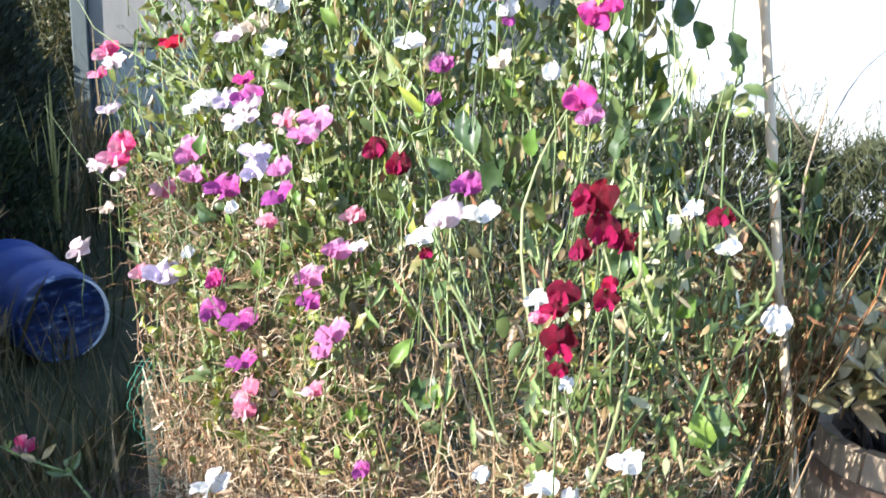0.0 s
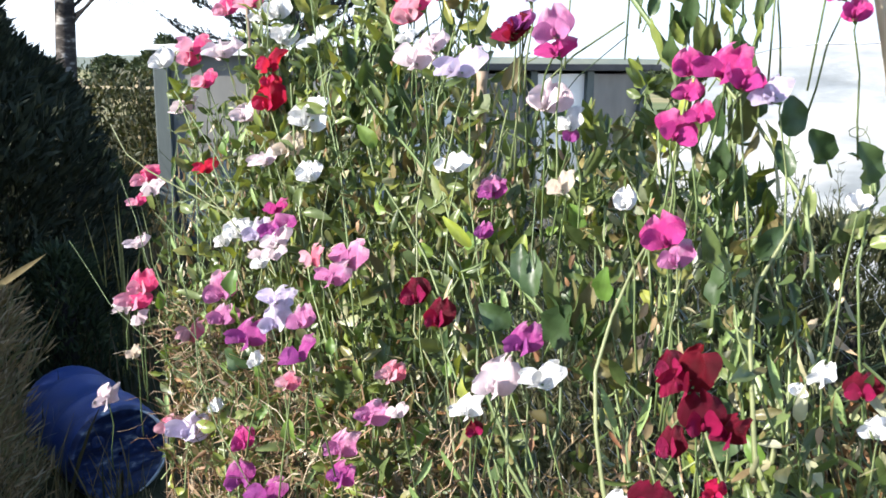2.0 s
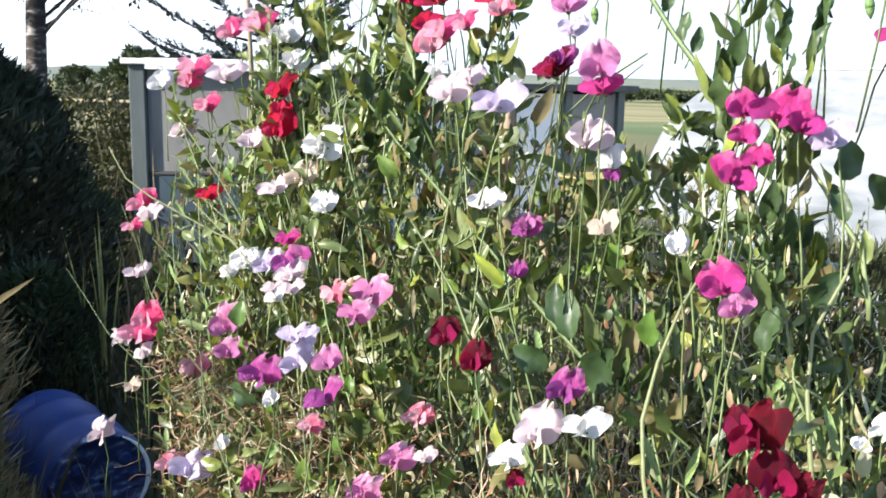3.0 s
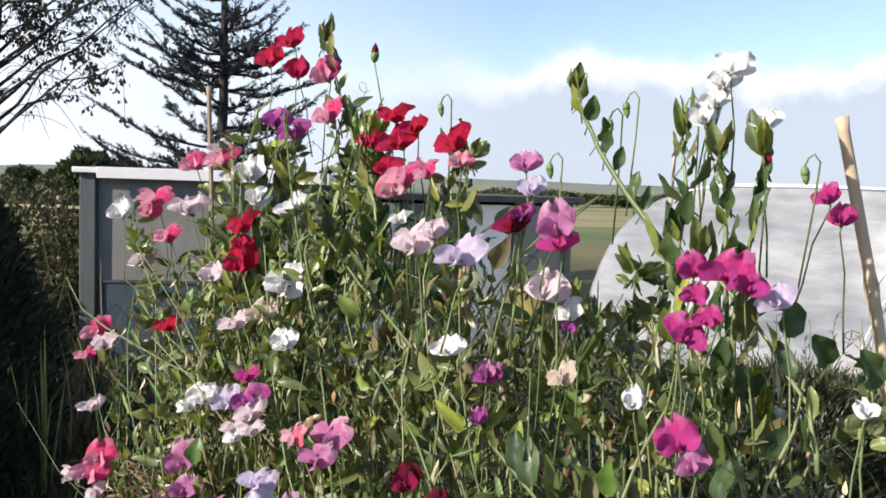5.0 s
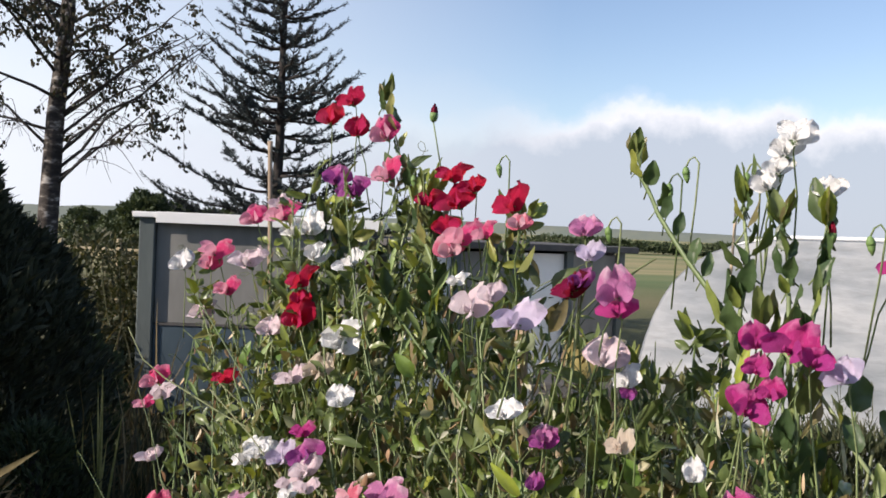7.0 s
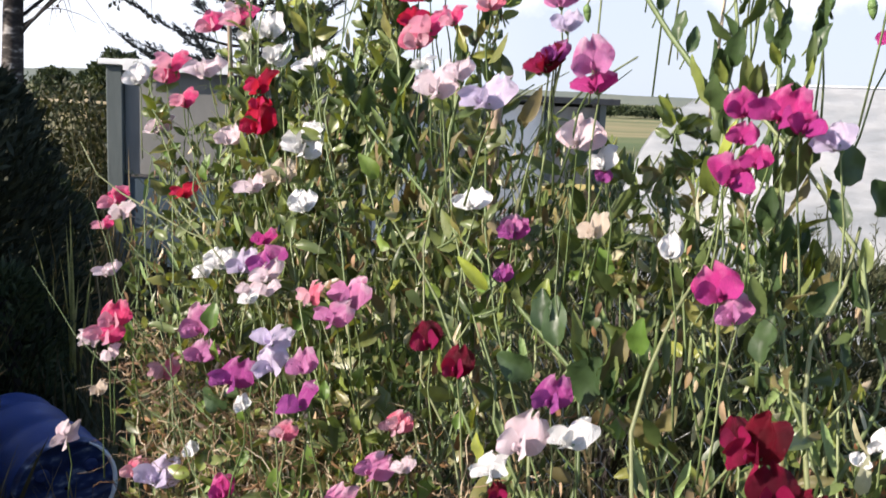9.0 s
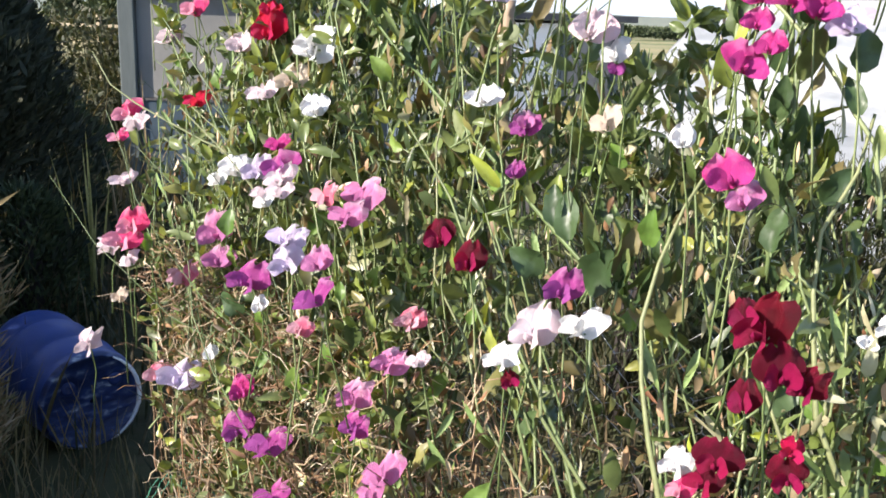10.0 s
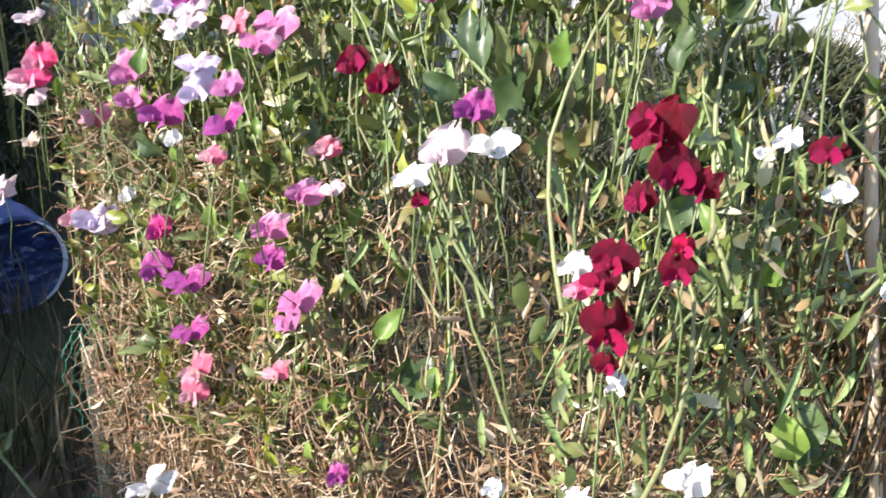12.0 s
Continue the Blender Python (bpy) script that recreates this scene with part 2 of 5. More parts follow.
BROAD_MASS = foliage("pea_leaves_inside", [(0.05, 0.075, 0.025), (0.09, 0.125, 0.038), (0.13, 0.165, 0.05), (0.18, 0.21, 0.065), (0.16, 0.11, 0.05), (0.07, 0.10, 0.032), (0.24, 0.28, 0.06)], 0.38, 0.22, spec=0.5)
STEM_GREEN = foliage("pea_stem", [(0.08, 0.12, 0.04), (0.14, 0.19, 0.07), (0.24, 0.28, 0.13)], 0.5, 0.0, "object", spec=0.4)
STEM_MASS = foliage("pea_stems", [(0.05, 0.075, 0.028), (0.09, 0.13, 0.045), (0.13, 0.165, 0.062), (0.20, 0.215, 0.10)], 0.5, 0.0, spec=0.4)
STRAW = foliage("dry_stems", [(0.60, 0.49, 0.32), (0.36, 0.23, 0.12), (0.72, 0.63, 0.46), (0.22, 0.10, 0.05), (0.46, 0.33, 0.20), (0.08, 0.048, 0.026), (0.27, 0.145, 0.065), (0.17, 0.13, 0.055), (0.13, 0.075, 0.038)], 0.6, 0.15, warm=(1.1, 0.95, 0.7), spec=0.35)
DEAD_STEM = foliage("dead_stem", [(0.14, 0.09, 0.045), (0.30, 0.21, 0.12), (0.20, 0.16, 0.08), (0.09, 0.06, 0.03), (0.42, 0.33, 0.21)], 0.7, 0.0, "object", spec=0.25)
RUSTY = foliage("withered_leaves", [(0.20, 0.08, 0.03), (0.34, 0.19, 0.08), (0.12, 0.06, 0.03), (0.28, 0.24, 0.11), (0.16, 0.18, 0.07), (0.42, 0.32, 0.19)], 0.6, 0.2)
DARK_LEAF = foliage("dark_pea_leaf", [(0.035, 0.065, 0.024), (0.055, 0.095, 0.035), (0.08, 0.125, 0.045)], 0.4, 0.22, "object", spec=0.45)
# Brighter than the other leaves: sun on them is put into the colour.
BRIGHT_LEAF = foliage("sun_tinted_pea_leaf", [(0.10, 0.19, 0.035), (0.15, 0.25, 0.045), (0.21, 0.30, 0.06)], 0.42, 0.35, "object", spec=0.45)
YELLOW_LEAF = foliage("yellowed_leaf", [(0.50, 0.46, 0.20), (0.58, 0.52, 0.28)], 0.5, 0.15, "object", warm=(1.0, 0.95, 0.6))
CALYX = plain("calyx_green", (0.10, 0.18, 0.05), (0.17, 0.26, 0.08), 30.0, 0.5)
POD = plain("pea_pod", (0.13, 0.22, 0.06), (0.24, 0.30, 0.12), 40.0, 0.5)
CANE = plain("bamboo", (0.42, 0.31, 0.19), (0.66, 0.55, 0.40), 9.0, 0.45, (1, 1, 0.25), relief=0.2)
OLD_CANE = plain("old_bamboo", (0.20, 0.14, 0.09), (0.36, 0.28, 0.20), 9.0, 0.6, (1, 1, 0.25))
STAKE = plain("weathered_stake", (0.25, 0.20, 0.12), (0.42, 0.36, 0.24), 14.0, 0.8, (1, 1, 0.12))
WIRE = plain("galvanised_wire", (0.30, 0.31, 0.31), (0.50, 0.50, 0.48), 60.0, 0.45, metal=0.8, relief=0)
NET_GREEN = plain("green_net", (0.03, 0.16, 0.10), (0.06, 0.26, 0.17), 60.0, 0.5, relief=0)
SOIL = plain("soil", (0.035, 0.025, 0.016), (0.09, 0.065, 0.04), 12.0, 0.95, relief=0.8, dist=0.02)
BLUE_PLASTIC = plain("blue_plastic", (0.017, 0.038, 0.15), (0.04, 0.075, 0.26), 7.0, 0.42, relief=0.1, spec=0.5)
SCUFFED = scuffed("scuffed_end")
DARK_PLASTIC = plain("dark_inside", (0.010, 0.02, 0.08), (0.02, 0.04, 0.14), 7.0, 0.5, relief=0.1)
SHEET_GREY = plain("grey_sheet", (0.105, 0.105, 0.098), (0.27, 0.265, 0.245), 1.6, 0.6, (1, 1, 0.35), relief=0.15)
SHEET_TEAL = plain("teal_sheet", (0.035, 0.055, 0.072), (0.065, 0.095, 0.12), 2.2, 0.5, (1, 1, 0.35), relief=0.15)
POST_GREEN = plain("grey_green_post", (0.06, 0.075, 0.075), (0.11, 0.13, 0.125), 6.0, 0.7, (1, 1, 0.2))
WHITE_TRIM = plain("white_paint", (0.70, 0.70, 0.68), (0.82, 0.82, 0.80), 4.0, 0.45, relief=0.1)
ROOF_DARK = plain("dark_roof_felt", (0.05, 0.05, 0.05), (0.10, 0.095, 0.09), 9.0, 0.9, relief=0.4)
OCHRE = plain("ochre_tub", (0.22, 0.18, 0.06), (0.34, 0.29, 0.12), 8.0, 0.5)
OAK = plain("tub_wood", (0.15, 0.105, 0.065), (0.42, 0.33, 0.235), 9.0, 0.75, (1, 1, 0.1), relief=0.5)
RUST = plain("rusty_hoop", (0.13, 0.07, 0.04), (0.28, 0.20, 0.15), 20.0, 0.6, metal=0.5)
BARK = plain("spruce_bark", (0.022, 0.018, 0.016), (0.05, 0.042, 0.038), 5.0, 0.9, (1, 1, 0.3), relief=0.8, dist=0.03)
BIRCH = birch_bark("birch_bark")
NEEDLES = foliage("spruce_needles", [(0.010, 0.016, 0.016), (0.018, 0.026, 0.026), (0.028, 0.038, 0.040)], 0.6, 0.08)
BIRCH_LEAF = foliage("birch_leaves", [(0.025, 0.032, 0.018), (0.04, 0.045, 0.022), (0.065, 0.045, 0.022), (0.02, 0.025, 0.014)], 0.5, 0.2)
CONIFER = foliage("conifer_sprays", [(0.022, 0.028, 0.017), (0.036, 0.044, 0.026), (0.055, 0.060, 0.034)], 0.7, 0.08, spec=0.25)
HEATHER = foliage("heathy_shrub", [(0.040, 0.052, 0.024), (0.065, 0.075, 0.034), (0.10, 0.10, 0.05), (0.05, 0.068, 0.028)], 0.65, 0.15)
GRASS = foliage("grass_blades", [(0.028, 0.034, 0.015), (0.044, 0.052, 0.022), (0.075, 0.070, 0.034), (0.13, 0.10, 0.055), (0.05, 0.045, 0.022)], 0.6, 0.2)
DRY_GRASS = foliage("dry_grass", [(0.16, 0.12, 0.06), (0.26, 0.20, 0.10), (0.10, 0.10, 0.04)], 0.7, 0.2)
SHRUB_LEAF = foliage("bronze_leaves", [(0.24, 0.20, 0.09), (0.36, 0.32, 0.17), (0.50, 0.45, 0.29), (0.28, 0.17, 0.08), (0.24, 0.27, 0.11)], 0.4, 0.3, spec=0.5)
SCRUB = foliage("scrub_leaves", [(0.018, 0.026, 0.010), (0.036, 0.044, 0.018), (0.065, 0.064, 0.030), (0.03, 0.044, 0.016), (0.13, 0.115, 0.065)], 0.6, 0.25)
BROWN_HEATH = foliage("brown_heath", [(0.12, 0.09, 0.05), (0.20, 0.15, 0.08), (0.30, 0.22, 0.13), (0.13, 0.14, 0.06), (0.36, 0.30, 0.22)], 0.65, 0.2)
SEDGE = foliage("sedge_blades", [(0.20, 0.20, 0.07), (0.36, 0.34, 0.14), (0.50, 0.46, 0.24)], 0.5, 0.3, "object")
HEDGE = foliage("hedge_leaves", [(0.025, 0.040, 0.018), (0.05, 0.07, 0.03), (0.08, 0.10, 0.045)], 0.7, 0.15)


# ---- ground, fields and hills ----
def ground_height(x, y):
    far = max(0.0, math.hypot(x, y) - 12.0)
    return 0.02 * noise.noise((x * 1.7, y * 1.7, 0)) + 0.05 * noise.noise((x * 0.3, y * 0.3, 4.0)) - 0.03 - 0.0035 * min(far, 300.0)


def build_ground():
    m, bs, t = principled("field_ground", 0.95, 0.0, 0.2)
    fine, mid, wide = noise_fac(t, 9.0, 6.0), noise_fac(t, 0.9, 4.0), noise_fac(t, 0.018, 2.0, (1.0, 3.0, 1.0))
    grass = ramp(t, fine, [(0.3, (0.035, 0.050, 0.018)), (0.55, (0.07, 0.085, 0.03)), (0.75, (0.12, 0.105, 0.05))])
    grass = mix_col(t, mid, grass, (0.055, 0.045, 0.026))
    fields = ramp(t, wide, [(0.38, (0.16, 0.17, 0.075)), (0.46, (0.30, 0.25, 0.13)), (0.58, (0.10, 0.14, 0.055)), (0.66, (0.26, 0.24, 0.12))])
    tc = t.nodes.new("ShaderNodeTexCoord")
    sep = t.nodes.new("ShaderNodeSeparateXYZ")
    t.links.new(tc.outputs["Object"], sep.inputs[0])
    away = math_node(t, "MULTIPLY", math_node(t, "SUBTRACT", sep.outputs["Y"], 12.0), 0.05, True)
    t.links.new(mix_col(t, away, grass, fields), bs.inputs["Base Color"])
    bump(t, bs, fine, 0.8, 0.03)
    n = 90
    s = Soup()
    line = [math.copysign(abs(u) ** 3.2 * 2500.0 + abs(u) * 9.0, u) for u in np.linspace(-1, 1, n)]
    for y in line:
        for x in line:
            s.v.append((x, y, ground_height(x, y)))
    for j in range(n - 1):
        for i in range(n - 1):
            k = j * n + i
            s.f.append((k, k + 1, k + n + 1, k + n))
    thing("ground", "rough garden grass and soil running out to open fields", "ground", me=s.mesh("ground", m), kind="structure")
    # soil of the flower bed
    s = Soup()
    rings = 14
    s.v.append((-0.15, 1.65, 0.05))
    for r in range(1, 5):
        for k in range(rings * 2):
            a = math.pi * k / rings
            q = r / 4
            x, y = -0.15 + 0.85 * q * math.cos(a), 1.65 + 0.50 * q * math.sin(a)
            z = 0.05 * (1 - q ** 3) + 0.02 * noise.noise((x * 6, y * 6, 1)) + (-0.03 if r == 4 else 0)
            s.v.append((x, y, z))
    w = rings * 2
    for k in range(w):
        s.f.append((0, 1 + k, 1 + (k + 1) % w))
    for r in range(3):
        for k in range(w):
            a, b = 1 + r * w + k, 1 + r * w + (k + 1) % w
            s.f.append((a, a + w, b + w, b))
    thing("flower_bed", "dark crumbly soil bed under the sweet peas", "soil", me=s.mesh("bed", SOIL), kind="structure")


def build_hills():
    m = plain("far_hill", (0.10, 0.13, 0.12), (0.19, 0.20, 0.15), 0.02, 0.95, (1, 1, 3), relief=0)
    for name, y0, h, seed, x0, x1 in (("hill_far", 900.0, 16.0, 2.0, -1500, 1500), ("hill_near", 330.0, 10.0, 9.0, -700, -40)):
        s = Soup()
        n = 60
        for i in range(n + 1):
            x = lerp(x0, x1, i / n)
            top = h * (0.55 + 0.6 * noise.noise((x * 0.0035, seed, 0)) + 0.12 * noise.noise((x * 0.03, seed, 3)))
            if name == "hill_near":
                top *= min(1.0, (x1 - x) / 150.0)
            s.v += [(x, y0, -4.0), (x, y0 + 25, max(0.0, top)), (x, y0 + 160, -6.0)]
        for i in range(n):
            k = 3 * i
            s.f += [(k, k + 3, k + 4, k + 1), (k + 1, k + 4, k + 5, k + 2)]
        thing(name, "low distant hill of fields and hedges", "hill", me=s.mesh(name, m), kind="structure")


def clump_into(s, cx, cy, cz, rx, ry, rz, count, size, shell=0.55, seed=0.0):
    """Leaf blades over an uneven rounded crown."""
    for _ in range(count):
        d = Vector((rnd.gauss(0, 1), rnd.gauss(0, 1), rnd.gauss(0, 1))).normalized()
        lump = 1.0 + 0.35 * noise.noise(d * 2.3 + Vector((seed, seed, 0)))
        r = lerp(shell, 1.0, rnd.random() ** 0.5) * lump
        p = Vector((cx + d.x * rx * r, cy + d.y * ry * r, cz + d.z * rz * r))
        a = (d + Vector((U(-1, 1), U(-1, 1), U(-1, 1)))).normalized()
        s.blade(p, a, (U(-1, 1), U(-1, 1), U(-1, 1)), size * U(0.6, 1.4), size * U(0.3, 0.6), U(-0.2, 0.3), rows=2)


def build_hedges():
    for name, label, spots in (
        ("far_bush", "dark rounded bush beyond the shed", [(-18.6, 36.0, 1.2, 1.05, 1.0, 1.0, 7000, 0.22), (-17.4, 36.6, 1.0, 0.9, 0.9, 0.85, 4000, 0.22), (-16.0, 37.0, 0.7, 1.6, 1.2, 0.95, 6000, 0.22), (-19.9, 36.4, 0.7, 0.9, 0.8, 0.7, 3500, 0.2), (-22.0, 37.0, 1.1, 0.75, 0.6, 0.45, 2600, 0.16), (-21.6, 37.0, 0.5, 1.4, 0.6, 0.6, 2600, 0.18)]),
        ("far_hedge", "far field hedge with low trees", [(-4 + i * 4.5, 95 + U(-4, 4), 0.4 + U(-0.2, 0.3), 4.0, 2.0, U(0.3, 1.1), 2200, 0.32) for i in range(10)]),
        ("field_hedge", "thick hedge along the field edge", [(-34 + i * 2.6, 34 + U(-1, 1), 0.4, 2.0, 1.2, U(0.6, 1.2), 900, 0.15) for i in range(9)]),
    ):
        s = Soup()
        for i, q in enumerate(spots):
            clump_into(s, *q, seed=i * 3.1)
        thing(name, label, "hedge" if "hedge" in name else "bush", me=s.mesh(name, HEDGE), kind="stuff")


build_ground()
build_hills()
build_hedges()


# ---- sheds behind the flowers ----
def build_shed():
    shed = thing("garden_shed", "low grey sheet shed with white roof edge and slate-blue base", "shed", (-2.96, 6.0, 0))
    shed.rotation_euler = (0, 0, radians(12))
    w, d, h = 1.55, 1.7, 1.30
    s = Soup()
    s.box(0.09, 0.0, 0.62, w, 0.05, h)
    part("upper_wall", s.mesh("upper_wall", SHEET_GREY, smooth=False), shed, "stained grey sheet")
    s = Soup()
    s.box(0.09, -0.012, 0.0, w, 0.05, 0.60)
    part("lower_wall", s.mesh("lower_wall", SHEET_TEAL, smooth=False), shed, "slate-blue painted sheet")
    s = Soup()
    s.box(0.0, 0.05, 0.0, 0.05, d, h)
    part("side_wall", s.mesh("side_wall", SHEET_GREY, smooth=False), shed)
    s = Soup()
    s.box(0.05, d - 0.05, 0.0, w, d, h)
    part("back_wall", s.mesh("back_wall", SHEET_GREY, smooth=False), shed)
    s = Soup()
    s.box(-0.02, -0.04, 0.0, 0.085, 0.05, h + 0.02, bevel=0.008)
    part("corner_post", s.mesh("corner_post", POST_GREEN, smooth=False), shed, "grey-green corner post")
    s = Soup()
    s.box(-0.06, -0.07, h + 0.022, w + 0.05, d + 0.06, h + 0.06, bevel=0.006)
    part("roof", s.mesh("roof", WHITE_TRIM, smooth=False), shed, "white roof sheet catching the sun")
    s = Soup()
    s.box(0.10, -0.085, h - 0.01, w + 0.05, -0.072, h + 0.064, bevel=0.003)
    part("fascia", s.mesh("fascia", WHITE_TRIM, smooth=False), shed, "white painted roof edge board")
    s = Soup()
    s.box(0.09, -0.02, 0.602, w, -0.002, 0.618)
    part("batten", s.mesh("batten", ROOF_DARK, smooth=False), shed)

    coop = thing("lean_to", "long low lean-to with pale panels under a dark felt roof edge", "shed", (-1.32, 6.35, 0))
    coop.rotation_euler = (0, 0, radians(36))
    length = 1.9
    for i in range(4):
        s = Soup()
        x0 = i * length / 4
        s.box(x0 + 0.01, 0.0, 0.05, x0 + length / 4 - 0.01, 0.04, 1.18, bevel=0.004)
        part("panel", s.mesh("panel", SHEET_GREY if i % 2 else WHITE_TRIM, smooth=False), coop)
    for i in range(5):
        s = Soup()
        x0 = i * length / 4
        s.box(x0 - 0.03, -0.045, 0.0, x0 + 0.03, -0.002, 1.2, bevel=0.004)
        part("upright", s.mesh("upright", POST_GREEN, smooth=False), coop)
    s = Soup()
    s.box(-0.1, -0.12, 1.202, length + 0.1, 1.2, 1.25, bevel=0.006)
    part("roof", s.mesh("roof", ROOF_DARK, smooth=False), coop, "dark felt roof edge")
    s = Soup()
    s.box(0, 0.041, 0, 0.04, 1.15, 1.2)
    s.box(length - 0.04, 0.041, 0, length, 1.15, 1.2)
    s.box(0, 1.151, 0, length, 1.19, 1.2)
    part("back_wall", s.mesh("back_wall", SHEET_GREY, smooth=False), coop)


def tub_mesh(name, r0, r1, h, wall, mat, seg=28):
    """An open round vessel with wall thickness and a rolled rim."""
    s = Soup()
    prof = [(r0 * 0.2, 0.0), (r0, 0.0), (lerp(r0, r1, 0.5), h * 0.5), (r1, h * 0.93), (r1 + wall * 0.8, h * 0.95), (r1 + wall * 0.8, h), (r1 - wall, h), (r0 - wall, wall * 1.5), (r0 * 0.2, wall * 1.5)]
    for r, z in prof:
        for k in range(seg):
            a = 2 * math.pi * k / seg
            s.v.append((r * math.cos(a), r * math.sin(a), z))
    for i in range(len(prof) - 1):
        for k in range(seg):
            s.f.append((i * seg + k, i * seg + (k + 1) % seg, (i + 1) * seg + (k + 1) % seg, (i + 1) * seg + k))
    s.f.append(tuple(reversed(range(seg))))
    s.f.append(tuple(range((len(prof) - 1) * seg, len(prof) * seg)))
    return s.mesh(name, mat)


def build_tunnel():
    """A hoop-framed polythene tunnel, seen end on."""
    m, bs, t = principled("polythene", 0.22, 0.0, 0.5)
    crease = noise_fac(t, 1.5, 6.0, (1.0, 0.5, 1.6))
    fold = noise_fac(t, 6.0, 4.0, (0.7, 0.7, 2.4))
    # Grey mottling in the base colour stands for reflected sky and see-through parts.
    mottling = math_node(t, "ADD", math_node(t, "MULTIPLY", crease, 0.75), math_node(t, "MULTIPLY", fold, 0.25))
    t.links.new(ramp(t, mottling, [(0.34, (0.22, 0.245, 0.27)), (0.46, (0.40, 0.425, 0.45)), (0.56, (0.60, 0.61, 0.62)), (0.64, (0.80, 0.81, 0.81))]), bs.inputs["Base Color"])
    t.links.new(ramp(t, fold, [(0.3, (0.12, 0.12, 0.12)), (0.7, (0.40, 0.40, 0.40))]), bs.inputs["Roughness"])
    bump(t, bs, mottling, 0.6, 0.06)
    see_through(m, bs, t, (0.6, 0.63, 0.66), 0.30)
    tun = thing("polytunnel", "white polythene garden tunnel stretched over hoops", "polytunnel", (1.47, 5.4, 0))
    tun.rotation_euler = (0, 0, radians(-14))
    rx, h, length = 1.22, 1.36, 6.0

    def arch(a, k=1.0):
        return rx * k * math.copysign(abs(math.cos(a)) ** 0.5, math.cos(a)), h * k * abs(math.sin(a)) ** 0.7

    seg, rows = 28, 14
    s = Soup()
    for j in range(rows + 1):
        sag = 0.02 * (1 - abs(math.cos(math.pi * j / 2)))
        for i in range(seg + 1):
            x, z = arch(math.pi * i / seg)
            wob = 0.012 * noise.noise((x * 3, j * 0.8, z * 3))
            s.v.append((x * (1 - sag) + wob, length * j / rows, z * (1 - sag) + wob))
    for j in range(rows):
        for i in range(seg):
            k = j * (seg + 1) + i
            s.f.append((k, k + seg + 1, k + seg + 2, k + 1))
    cover_ob = part("cover", s.mesh("cover", m), tun, "white polythene cover")
    for y, nm in ((0.0, "front_sheet"), (length, "back_sheet")):
        s = Soup()
        s.v.append((0, y + 0.003, 0.4))
        for i in range(seg + 1):
            x, z = arch(math.pi * i / seg, 0.995)
            s.v.append((x, y + 0.004 + 0.01 * noise.noise((x * 4, z * 4, 2)), z))
        for i in range(seg):
            s.f.append((0, 1 + i, 2 + i))
        s.f.append((0, 1 + seg, 1))
        part(nm, s.mesh(nm, m), tun)
    for j in range(2, rows + 1, 2):
        s = Soup()
        s.tube([(*[(arch(math.pi * i / seg, 1.012))[0]], length * j / rows - 0.01, arch(math.pi * i / seg, 1.012)[1]) for i in range(seg + 1)], 0.012, 6)
        part("hoop", s.mesh("hoop", WHITE_TRIM), tun)
    s = Soup()
    s.tube([(0.42 * math.cos(math.pi * i / 16) + 0.66, -0.02, 1.0 * math.sin(math.pi * i / 16)) for i in range(17)], 0.003, 6)
    part("door_hoop", s.mesh("door_hoop", WHITE_TRIM), tun, "door hoop under the sheet")


build_shed()
build_tunnel()
tagged(new("tub", tub_mesh("tub", 0.13, 0.16, 0.2, 0.012, OCHRE)), "ochre plastic tub standing by the lean-to", "tub").location = (0.05, 5.0, 0.60)
s = Soup()
s.box(-0.25, 4.75, -0.05, 0.36, 5.25, 0.60, bevel=0.01)
thing("crate", "dark wooden crate under the ochre tub", "crate", me=s.mesh("crate", ROOF_DARK, smooth=False))


